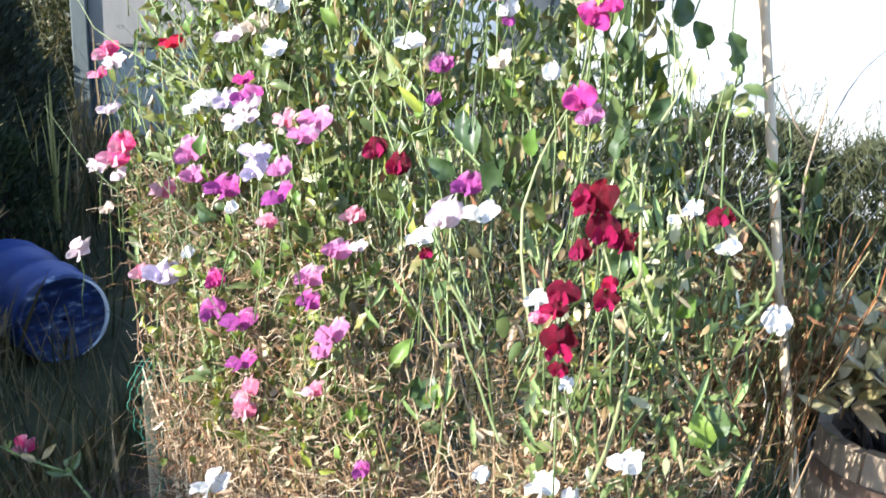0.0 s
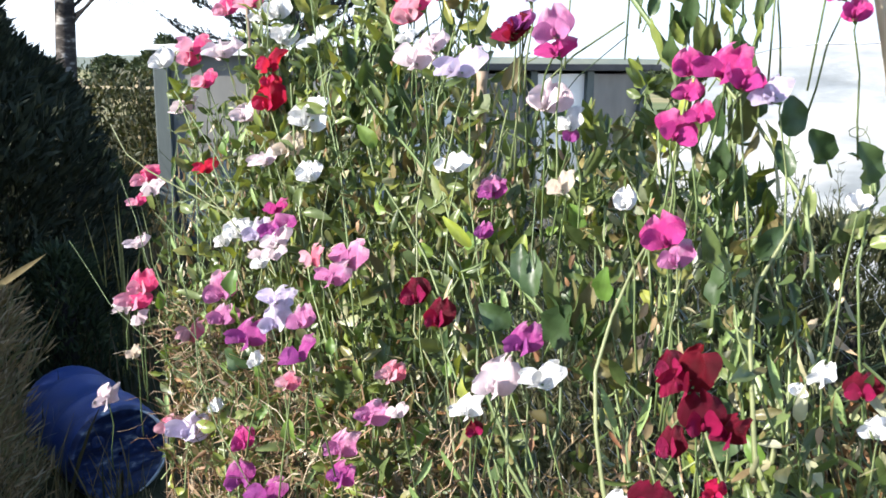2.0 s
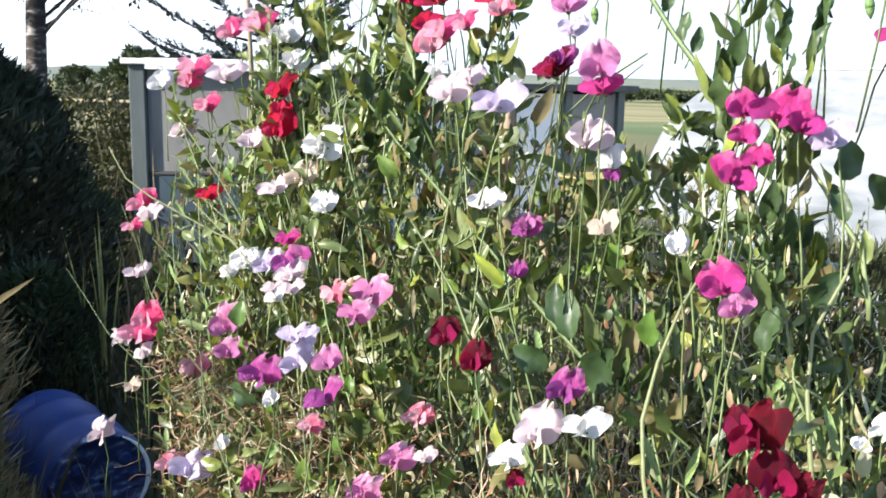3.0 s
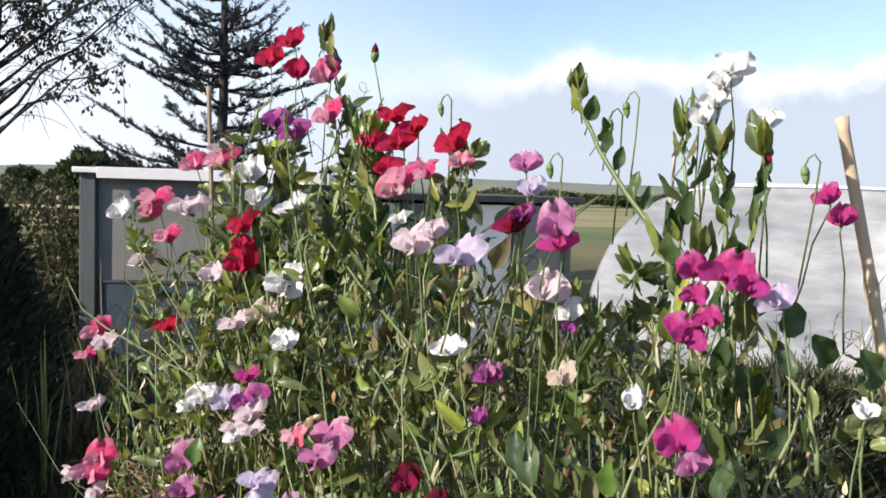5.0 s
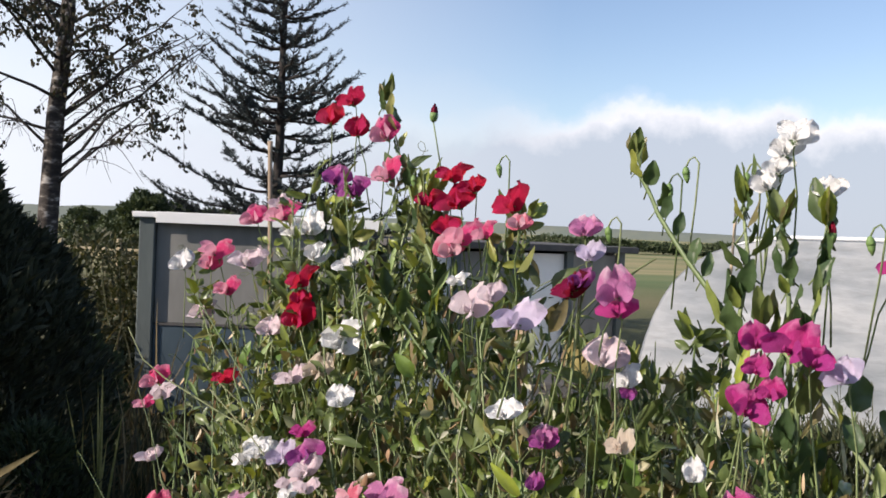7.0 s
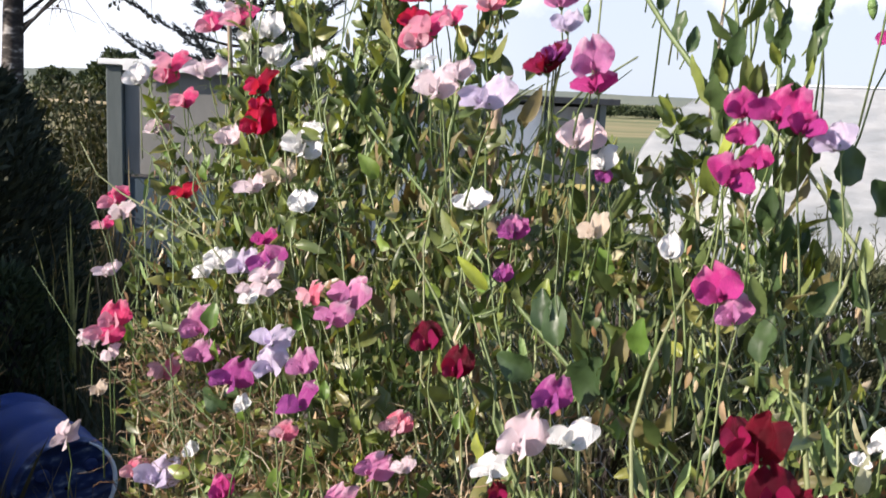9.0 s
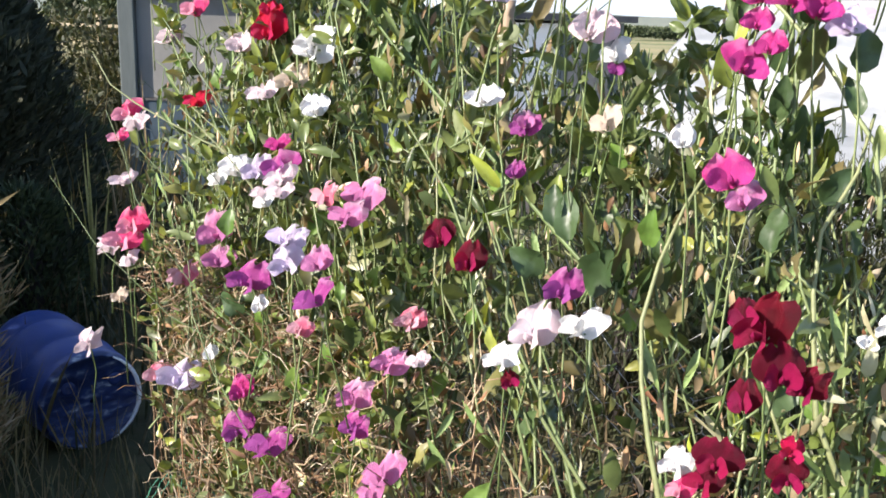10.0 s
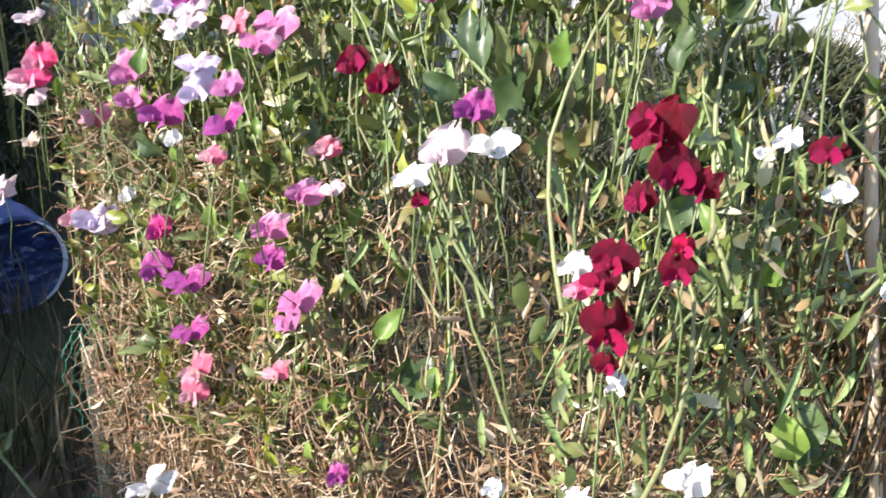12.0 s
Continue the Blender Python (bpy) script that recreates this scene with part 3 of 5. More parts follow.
def build_drum():
    """A blue plastic drum lying on its side, its mouth towards the flowers."""
    seg, s = 40, Soup()
    prof = [(0.01, 0.0), (0.24, 0.0), (0.275, 0.03), (0.285, 0.08), (0.272, 0.20), (0.285, 0.24), (0.29, 0.27), (0.285, 0.30), (0.272, 0.34), (0.272, 0.54), (0.285, 0.58), (0.29, 0.61),
            (0.285, 0.64), (0.272, 0.68), (0.282, 0.80), (0.275, 0.855), (0.262, 0.88), (0.252, 0.885), (0.247, 0.876), (0.01, 0.872)]
    for r, z in prof:
        for k in range(seg):
            a = 2 * math.pi * k / seg
            s.v.append((r * math.cos(a), r * math.sin(a), z))
    for i in range(len(prof) - 1):
        for k in range(seg):
            s.f.append((i * seg + k, i * seg + (k + 1) % seg, (i + 1) * seg + (k + 1) % seg, (i + 1) * seg + k))
            s.m.append(0 if i < 15 else 1)
    drum = thing("plastic_drum", "blue plastic drum lying on its side in long grass", "drum")
    part("shell", s.mesh("shell", BLUE_PLASTIC, SCUFFED), drum)
    # pale tapering crescent along one side of the end rim
    c = Soup()
    c.tube([(0.258 * math.cos(a), 0.258 * math.sin(a), 0.884) for a in [radians(-70 + 11 * k) for k in range(13)]], [0.004 + 0.010 * math.sin(math.pi * k / 12) for k in range(13)], 6)
    part("pale_rim", c.mesh("pale_rim", WHITE_TRIM), drum, "pale crescent along the rim")
    for x in (-0.12, 0.13):
        c = Soup()
        ring = 14
        for r, z in ((0.038, 0.868), (0.038, 0.884), (0.02, 0.888), (0.001, 0.882)):
            for k in range(ring):
                a = 2 * math.pi * k / ring
                c.v.append((x + r * math.cos(a), 0.1 + r * math.sin(a), z))
        for i in range(3):
            for k in range(ring):
                c.f.append((i * ring + k, i * ring + (k + 1) % ring, (i + 1) * ring + (k + 1) % ring, (i + 1) * ring + k))
        part("bung", c.mesh("bung", DARK_PLASTIC), drum, "dark screw bung")
    drum.matrix_basis = Matrix.LocRotScale((-1.67, 2.88, 0.095), Vector((0.74, -0.60, 0.0)).to_track_quat("Z", "Y"), Vector((0.54, 0.54, 0.56)))


build_drum()


# ---- trees ----
def wander(a, b, n, amount, sag=0.0):
    """A slightly crooked line of n + 1 points from a to b."""
    a, b = Vector(a), Vector(b)
    out = []
    for i in range(n + 1):
        t = i / n
        k = math.sin(math.pi * t)
        out.append(a.lerp(b, t) + Vector((U(-1, 1), U(-1, 1), U(-1, 1))) * amount * k - Vector((0, 0, sag * k)))
    return out


def build_spruce():
    tree = thing("spruce", "dark open-branched spruce tree behind the shed", "tree", (-4.15, 11.75, 0))
    s = Soup()
    h = 5.6
    s.tube(wander((0, 0, -0.1), (0.08, 0, h), 12, 0.02), [lerp(0.10, 0.010, i / 12) for i in range(13)], 9)
    part("trunk", s.mesh("trunk", BARK), tree)
    crown = Soup()

    def finger(p, a, length):
        """One bristly shoot: a twig set all round with needles."""
        a = a.normalized()
        u = a.cross(Vector((0.3, 0.2, 1))).normalized()
        v = a.cross(u)
        end = p + a * length + Vector((0, 0, 0.06 * length))
        crown.tube([p, end], [0.008, 0.004], 3, cap=False)
        for _ in range(int(length * 150)):
            t, w = rnd.random(), U(0, 2 * math.pi)
            out = u * math.cos(w) + v * math.sin(w)
            crown.blade(p.lerp(end, t), a * 0.9 + out, out.cross(a), U(0.04, 0.065), 0.015, 0.0, fold=0.1, rows=1)

    z, turn = 0.55, 0.0
    while z < h - 0.12:
        t = z / h
        reach = lerp(2.3, 0.25, t ** 0.72)
        count = 7 if t < 0.75 else 5
        turn += 0.7
        for k in range(count):
            if rnd.random() < 0.10:
                continue
            az = turn + 2 * math.pi * k / count + U(-0.25, 0.25)
            ln = reach * U(0.55, 1.12)
            out = Vector((math.cos(az), math.sin(az), 0))
            foot = Vector((0.05 * t, 0, z + U(-0.05, 0.05)))
            tip = foot + out * ln + Vector((0, 0, ln * U(0.08, 0.50)))
            line = wander(foot, tip, 6, 0.035, sag=0.09 * ln)
            wood = Soup()
            wood.tube(line, [lerp(0.022, 0.006, i / 6) for i in range(7)], 4)
            part("limb", wood.mesh("limb", BARK), tree)
            n = max(4, int(ln * 12))
            for j in range(n):
                f = lerp(0.22, 0.97, (j + 0.5 * rnd.random()) / n)
                i = min(5, int(f * 6))
                p = line[i].lerp(line[i + 1], f * 6 - i)
                d = (line[i + 1] - line[i]).normalized()
                side = d.cross(Vector((0, 0, 1))).normalized()
                for sg in (-1, 1):
                    if rnd.random() < 0.22:
                        continue
                    a = d * U(0.5, 1.1) + side * sg * U(0.4, 1.1) + Vector((0, 0, U(-0.15, 0.65)))
                    finger(p, a, U(0.10, 0.27) * lerp(1.2, 0.6, f) * min(1.0, 0.5 + ln * 0.4))
            finger(line[-2], line[-1] - line[-2], (line[-1] - line[-2]).length + U(0.10, 0.22))
        z += U(0.18, 0.32) * lerp(1.0, 0.62, t)
    finger(Vector((0.08, 0, h - 0.4)), Vector((0, 0, 1)), 0.5)
    part("crown", crown.mesh("crown", NEEDLES), tree, "dark bristly needles")


def build_birch():
    tree = thing("birch", "sparse birch with thin drooping twigs", "tree", (-5.42, 8.6, 0))
    s = Soup()
    line = [Vector((0.0, 0, -0.1)), Vector((0.05, 0, 0.8)), Vector((0.09, 0, 1.6)), Vector((0.12, 0, 2.3)), Vector((0.18, 0.05, 3.2)), Vector((0.22, 0.05, 4.2)), Vector((0.3, 0.1, 5.6)), Vector((0.3, 0.1, 7.0))]
    s.tube(line, [0.13, 0.11, 0.098, 0.088, 0.072, 0.055, 0.03, 0.01], 10)
    part("trunk", s.mesh("trunk", BIRCH), tree, "pale bark with dark scars")
    crown, twigs = Soup(), Soup()
    for k in range(52):
        z = lerp(1.5, 5.8, (k + U(0, 1)) / 52)
        i = max(j for j in range(7) if line[j].z <= z)
        p = line[i].lerp(line[i + 1], (z - line[i].z) / (line[i + 1].z - line[i].z))
        az = U(0, 2 * math.pi) if k % 4 else U(-0.5, 0.3)
        ln = U(0.7, 1.9) * lerp(1.0, 0.5, (z - 1.4) / 4.4)
        tip = p + Vector((math.cos(az), math.sin(az), U(0.15, 0.95))) * ln * 0.95
        bough = wander(p, tip, 6, 0.06, sag=-0.05)
        wood = Soup()
        wood.tube(bough, [lerp(0.019, 0.004, j / 6) for j in range(7)], 5)
        for j in range(int(7 + ln * 7)):
            f = U(0.3, 1.0)
            i2 = min(5, int(f * 6))
            q = bough[i2].lerp(bough[i2 + 1], f * 6 - i2)
            d = Vector((U(-1, 1), U(-1, 1), U(-0.5, 0.4))).normalized()
            end = q + d * U(0.15, 0.5) - Vector((0, 0, U(0.05, 0.3)))
            twig = wander(q, end, 3, 0.02, sag=-0.06)
            twigs.tube(twig, [0.006, 0.004, 0.003, 0.002], 3)
            if z < 2.3 and rnd.random() < 0.75:
                continue
            for _ in range(rnd.randint(12, 40)):
                c = twig[rnd.randint(1, 3)] + Vector((U(-1, 1), U(-1, 1), U(-1, 0.3))) * 0.05
                crown.blade(c, (U(-0.6, 0.6), U(-0.6, 0.6), -1), (U(-1, 1), U(-1, 1), 0), U(0.03, 0.055), U(0.022, 0.038), U(-0.1, 0.3), rows=2)
        part("limb", wood.mesh("limb", BARK), tree)
    tagged(part("twig_mass", twigs.mesh("twig_mass", BARK), tree), kind="stuff")
    part("crown", crown.mesh("crown", BIRCH_LEAF), tree, "small sparse autumn-dark leaves")


def build_conifer(name, label, at, rx, ry, h, count, size, mat, pointed=0.6, group=""):
    """A dense evergreen: a trunk and a crown of many upright sprays over an uneven cone."""
    tree = thing(name, label, "conifer" if mat is CONIFER else "bush" if mat is HEDGE else "shrub", at, group)
    s = Soup()
    s.tube([(0, 0, -0.05), (0.02, 0.01, h * 0.5), (0, 0, h * 0.85)], [0.06, 0.04, 0.01], 7)
    part("trunk", s.mesh("trunk", BARK), tree)
    s = Soup()
    for _ in range(count):
        t = rnd.random() ** 0.9
        az = U(0, 2 * math.pi)
        lump = 1.0 + (0.46 if mat is CONIFER else 0.30) * noise.noise((math.cos(az) * 1.9 + at[0], math.sin(az) * 1.9, t * 4.6)) + 0.14 * noise.noise((az * 3, t * 12, at[1]))
        r = (1 - t ** 1.6) ** pointed * lump * lerp(0.72, 1.0, rnd.random() ** 0.6)
        r *= 1.0 - 0.25 * max(0.0, 0.2 - t) / 0.2
        p = (math.cos(az) * rx * r, math.sin(az) * ry * r, h * t)
        a = (math.cos(az) * U(0.1, 0.9) + U(-0.4, 0.4), math.sin(az) * U(0.1, 0.9) + U(-0.4, 0.4), U(0.2, 1.2))
        thin = 0.45 if mat in (HEATHER, BROWN_HEATH) else 1.0
        s.blade(p, a, (U(-1, 1), U(-1, 1), U(-1, 1)), size * U(0.6, 1.5), size * U(0.16, 0.34) * thin, U(-0.25, 0.25), rows=2)
    if mat is HEATHER:
        # feathery plumes that stand clear of the crown
        for _ in range(170):
            t, az = U(0.62, 0.98), U(0, 2 * math.pi)
            r = (1 - t ** 1.6) ** pointed
            p = Vector((math.cos(az) * rx * r, math.sin(az) * ry * r, h * t))
            tip = p + Vector((math.cos(az) * U(-0.02, 0.09), math.sin(az) * U(-0.02, 0.09), U(0.06, 0.20)))
            line = wander(p, tip, 4, 0.008)
            s.tube(line, [0.0018, 0.0016, 0.0013, 0.001, 0.0006], 3, cap=False)
            for _ in range(16):
                f = U(0.1, 1.0) * 4
                i = min(3, int(f))
                s.blade(line[i].lerp(line[i + 1], f - i), (U(-1, 1), U(-1, 1), U(0.3, 1.2)), (U(-1, 1), U(-1, 1), 0), U(0.012, 0.03), 0.0035, 0.1, rows=1)
    part("crown", s.mesh("crown", mat), tree)
    return tree


build_spruce()
build_birch()
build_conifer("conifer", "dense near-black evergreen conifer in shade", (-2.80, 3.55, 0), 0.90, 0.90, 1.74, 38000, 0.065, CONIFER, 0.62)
# The next five stand out of view, added to shade the left grass.
build_conifer("conifer", "low dark evergreen conifer added out of view to cast shade", (-3.0, 2.35, 0), 0.80, 0.75, 1.3, 14000, 0.055, CONIFER, 0.5)
build_conifer("conifer", "dark evergreen conifer in an unseen row added to cast shade", (-3.45, 1.75, 0), 0.75, 0.6, 2.0, 6000, 0.09, CONIFER, 0.5)
build_conifer("conifer", "tall dark evergreen conifer in an unseen row added to cast shade", (-3.6, 0.85, 0), 0.85, 0.65, 2.0, 7000, 0.09, CONIFER, 0.38)
build_conifer("conifer", "tall dark evergreen conifer in an unseen row added to cast shade", (-3.75, 0.0, 0), 0.9, 0.65, 2.35, 7000, 0.09, CONIFER, 0.38)
build_conifer("conifer", "tall dark evergreen conifer in an unseen row added to cast shade", (-3.85, -0.75, 0), 0.85, 0.65, 2.45, 6000, 0.09, CONIFER, 0.38)
build_conifer("heath_shrub", "feathery dark grey-green heath shrub", (0.72, 2.70, 0), 0.42, 0.35, 0.83, 15000, 0.055, HEATHER, 0.32, "heath shrubs")
build_conifer("heath_shrub", "feathery dark grey-green heath shrub beside the tub", (1.25, 2.62, 0), 0.48, 0.40, 0.80, 18000, 0.055, HEATHER, 0.30, "heath shrubs")
build_conifer("heath_shrub", "broad feathery heath shrub behind the sweet peas", (0.22, 3.1, 0), 0.42, 0.4, 0.80, 10000, 0.055, HEATHER, 0.32, "heath shrubs")
build_conifer("heath_shrub", "low heath shrub in front of the tunnel", (1.75, 2.9, 0), 0.5, 0.45, 0.76, 9000, 0.06, HEATHER, 0.30, "heath shrubs")
build_conifer("heath_shrub", "brown straggling heath shrub in long grass before a drum", (-1.66, 2.10, 0), 0.40, 0.32, 1.05, 16000, 0.045, BROWN_HEATH, 0.34, "heath shrubs")


def grass_into(s, x0, x1, y0, y1, n, h0, h1, width=0.006, keep=None):
    for _ in range(n):
        x, y = U(x0, x1), U(y0, y1)
        if keep and not keep(x, y):
            continue
        h = lerp(h0, h1, rnd.random() ** 1.8)
        a = Vector((U(-0.35, 0.35), U(-0.35, 0.35), 1))
        s.blade((x, y, ground_height(x, y) - 0.01), a, (U(-1, 1), U(-1, 1), 0), h, width * U(0.6, 1.5), U(0.0, 0.45), fold=0.4, rows=3)


def by_drum(x, y):
    """The grass lies flat round the drum."""
    return not (-1.95 < x < -0.95 and 1.95 < y < 3.1) or rnd.random() < 0.12


s = Soup()
grass_into(s, -2.6, -0.62, 1.0, 3.0, 5200, 0.08, 0.30, 0.007, by_drum)
grass_into(s, -3.2, 0.5, 2.2, 5.8, 4200, 0.12, 0.5, 0.010, by_drum)
grass_into(s, 0.45, 2.4, 0.9, 2.6, 2600, 0.06, 0.20, 0.007)
grass_into(s, -0.9, 1.0, 0.3, 1.15, 2200, 0.05, 0.20, 0.006)
thing("long_grass", "long unmown garden grass", "grass", me=s.mesh("long_grass", GRASS), kind="stuff")
s = Soup()
grass_into(s, -2.3, -1.62, 1.9, 2.5, 700, 0.35, 0.88, 0.006)
grass_into(s, -1.75, -0.75, 1.5, 2.45, 420, 0.06, 0.24, 0.004)
grass_into(s, -1.95, -1.15, 2.15, 2.55, 210, 0.10, 0.34, 0.004)
grass_into(s, -4.4, -2.6, 5.0, 5.8, 160, 0.4, 1.0, 0.010)
grass_into(s, -2.5, -1.8, 3.7, 4.2, 45, 0.45, 0.82, 0.010)
thing("dry_weeds", "tall brown seeding grass and weeds", "weeds", me=s.mesh("dry_weeds", DRY_GRASS), kind="stuff")


def build_broadleaf():
    """Two pale strap leaves that lean out of the heath."""
    s = Soup()
    for a, ln in (((0.82, -0.10, 0.48), 0.20), ((0.45, 0.0, 0.85), 0.12), ((-0.5, -0.2, 0.6), 0.16)):
        s.blade((-1.31, 2.08, 0.70), a, (0.3, -0.2, 0.9), ln, 0.016, 0.16, rows=4)
    s.tube([(-1.38, 2.10, 0.0), (-1.34, 2.09, 0.40), (-1.31, 2.08, 0.71)], [0.006, 0.005, 0.003], 5)
    thing("strap_weed", "weed with pale arching strap leaves", "weed", me=s.mesh("strap_weed", DRY_GRASS))


build_broadleaf()


def build_sedge():
    """A small tuft of stiff yellow-green blades beside the conifer."""
    tuft = thing("sedge_tuft", "small tuft of stiff yellow-green sedge in dark weeds", "sedge", (-1.79, 3.40, 0))
    for _ in range(9):
        q = Soup()
        q.blade((U(-0.05, 0.05), U(-0.04, 0.04), 0.0), (U(-0.16, 0.16), U(-0.12, 0.05), 1.0), (1, U(-0.6, 0.6), 0), U(0.50, 0.84), U(0.007, 0.012), U(-0.05, 0.2), rows=4)
        part("blade", q.mesh("sedge_blade", SEDGE), tuft)


build_sedge()


# ---- wooden tub with a bronze shrub ----
def build_tub():
    tub = thing("half_barrel", "small weathered barrel planter of grey wooden staves", "planter", (0.80, 1.50, 0))
    n, r, h = 13, 0.128, 0.50
    for k in range(n):
        a = 2 * math.pi * k / n
        s = Soup()
        wid = math.pi * r / n * U(0.84, 0.97)
        top = h + U(-0.006, 0.006)
        for z, rr in ((0.0, 0.94), (h * 0.45, 1.0), (top, 0.98)):
            for dr in (0.0, -0.022):
                for sx in (-1, 1):
                    s.v.append((sx * wid * rr, -(r * rr + dr), z))
        for i in range(2):
            o = 4 * i
            s.f += [(o, o + 1, o + 5, o + 4), (o + 3, o + 2, o + 6, o + 7), (o + 2, o, o + 4, o + 6), (o + 1, o + 3, o + 7, o + 5)]
        s.f += [(1, 0, 2, 3), (8, 9, 11, 10)]
        part("stave", s.mesh("stave", OAK, smooth=False), tub, m=pose(0, 0, 0, 0, 0, math.degrees(a)))
    for z, rr in ((0.08, 0.965), (0.43, 0.99)):
        s = Soup()
        for i, (dz, dr) in enumerate(((-0.014, 0.001), (0.014, 0.001), (0.014, 0.005), (-0.014, 0.005))):
            for k in range(36):
                a = 2 * math.pi * k / 36
                q = r * rr + dr + 0.004
                s.v.append((q * math.cos(a), q * math.sin(a), z + dz))
        for i in range(4):
            for k in range(36):
                s.f.append((i * 36 + k, i * 36 + (k + 1) % 36, ((i + 1) % 4) * 36 + (k + 1) % 36, ((i + 1) % 4) * 36 + k))
        part("hoop", s.mesh("hoop", RUST, smooth=False), tub, "rusty iron hoop")
    s = Soup()
    s.v.append((0, 0, h - 0.05))
    for k in range(24):
        a = 2 * math.pi * k / 24
        s.v.append((0.106 * math.cos(a), 0.106 * math.sin(a), h - 0.05 + U(-0.01, 0.01)))
    s.f += [(0, 1 + k, 1 + (k + 1) % 24) for k in range(24)]
    part("compost", s.mesh("compost", SOIL), tub, "dark compost")

    shrub = thing("bronze_shrub", "spreading shrub with bronze leaves growing in a half barrel", "shrub", (0.80, 1.50, h - 0.05))
    crown = Soup()
    for k in range(52):
        az = U(0, 2 * math.pi) if k % 2 else U(2.4, 4.4)
        ln = U(0.14, 0.44)
        tip = Vector((math.cos(az) * ln * 0.75, math.sin(az) * ln * 0.6, U(0.10, 0.26)))
        line = wander((U(-0.05, 0.05), U(-0.05, 0.05), 0.0), tip, 6, 0.02, sag=-0.06)
        wood = Soup()
        wood.tube(line, [lerp(0.006, 0.0018, i / 6) for i in range(7)], 5)
        part("branch", wood.mesh("branch", BARK), shrub)
        for j in range(13):
            f = U(0.4, 1.0)
            i = min(5, int(f * 6))
            p = line[i].lerp(line[i + 1], f * 6 - i)
            d = (line[i + 1] - line[i]).normalized()
            a = d * 0.7 + Vector((U(-1, 1), U(-1, 1), U(-0.2, 0.9)))
            crown.blade(p, a, (U(-1, 1), U(-1, 1), 0.2), U(0.045, 0.085), U(0.015, 0.026), U(0, 0.4), fold=U(0.1, 0.5), rows=4)
    part("foliage", crown.mesh("foliage", SHRUB_LEAF), shrub)


build_tub()


def build_leafy_weed():
    """An upright weed with small toothed leaves on several stems."""
    weed = thing("leafy_weed", "upright leafy green weed beside a half barrel", "weed", (1.0, 2.08, 0))
    leaves = Soup()
    for k in range(7):
        tip = Vector((U(-0.16, 0.22), U(-0.12, 0.12), U(0.52, 0.80)))
        line = wander((U(-0.05, 0.05), U(-0.05, 0.05), 0), tip, 6, 0.02)
        wood = Soup()
        wood.tube(line, [lerp(0.005, 0.0015, i / 6) for i in range(7)], 5)
        part("stem", wood.mesh("stem", STEM_GREEN), weed)
        for j in range(50):
            f = 1.0 - 0.6 * rnd.random() ** 1.4
            i = min(5, int(f * 6))
            p = line[i].lerp(line[i + 1], f * 6 - i)
            leaves.blade(p, (U(-1, 1), U(-1, 0.8), U(-0.2, 0.8)), (U(-1, 1), U(-1, 1), 0.2), U(0.02, 0.045), U(0.009, 0.018), U(0, 0.4), rows=3)
    part("foliage", leaves.mesh("weed_foliage", SCRUB), weed)
    twig = thing("bare_twig", "bare grey twig rising out of a heath shrub", "twig", (0.71, 2.02, 0))
    s = Soup()
    s.tube(wander((0.03, 0.05, 0.0), (0.012, -0.02, 0.84), 6, 0.012) + [(0.02, -0.02, 0.91), (0.03, -0.02, 0.99), (0.028, -0.02, 1.06)], [0.005, 0.0045, 0.004, 0.004, 0.0035, 0.0035, 0.003, 0.0025, 0.002, 0.0012], 5)
    s.tube([(0.018, -0.02, 0.89), (-0.03, -0.02, 0.95), (-0.06, -0.01, 1.02), (-0.07, -0.01, 1.09)], [0.002, 0.0018, 0.0015, 0.001], 4)
    s.tube([(-0.03, -0.02, 0.95), (-0.08, -0.02, 0.96)], [0.0014, 0.0008], 4)
    part("wood", s.mesh("wood", OLD_CANE), twig)


build_leafy_weed()


def build_scrub():
    """Weedy bank and a low rail fence behind the shed's corner."""
    s = Soup()
    for i, (x, y, z, r, h) in enumerate(((-3.95, 7.2, 0.55, 0.50, 0.60), (-3.55, 7.0, 0.40, 0.42, 0.55), (-4.5, 8.2, 0.60, 0.60, 0.60), (-4.3, 6.4, 0.40, 0.5, 0.5), (-3.45, 5.9, 0.25, 0.35, 0.45))):
        clump_into(s, x, y, z, r, r * 0.8, h, 2600, 0.055, seed=i * 2.7)
    for _ in range(110):
        x, y = U(-4.6, -3.2), U(6.0, 7.6)
        h = U(0.6, 1.18)
        s.blade((x, y, -0.02), (U(-0.2, 0.2), U(-0.2, 0.2), 1), (1, U(-1, 1), 0), h, U(0.008, 0.022), U(0, 0.25), rows=3)
    thing("scrub", "sunlit bank of olive and straw-coloured scrub beside the shed", "scrub", me=s.mesh("scrub", SCRUB), kind="stuff")
    fence = thing("rail_fence", "low weathered wooden rail fence in the scrub", "fence", (-4.05, 7.65, 0))
    for x, h in ((0.0, 1.12), (0.27, 1.06), (-0.55, 1.1)):
        q = Soup()
        q.box(x - 0.016, -0.016, -0.05, x + 0.016, 0.016, h, bevel=0.004)
        part("post", q.mesh("fence_post", STAKE, smooth=False), fence)
    for z in (1.03,):
        q = Soup()
        q.box(-0.7, -0.044, z - 0.012, 0.45, -0.018, z + 0.012, bevel=0.003)
        part("rail", q.mesh("fence_rail", STAKE, smooth=False), fence)


build_scrub()
# Bush added to make the dark shade low beside the shed.
build_conifer("dark_bush", "low dark bush added for the deep shade beside the shed", (-2.95, 4.75, 0), 0.55, 0.45, 0.80, 9000, 0.05, HEDGE, 0.3)

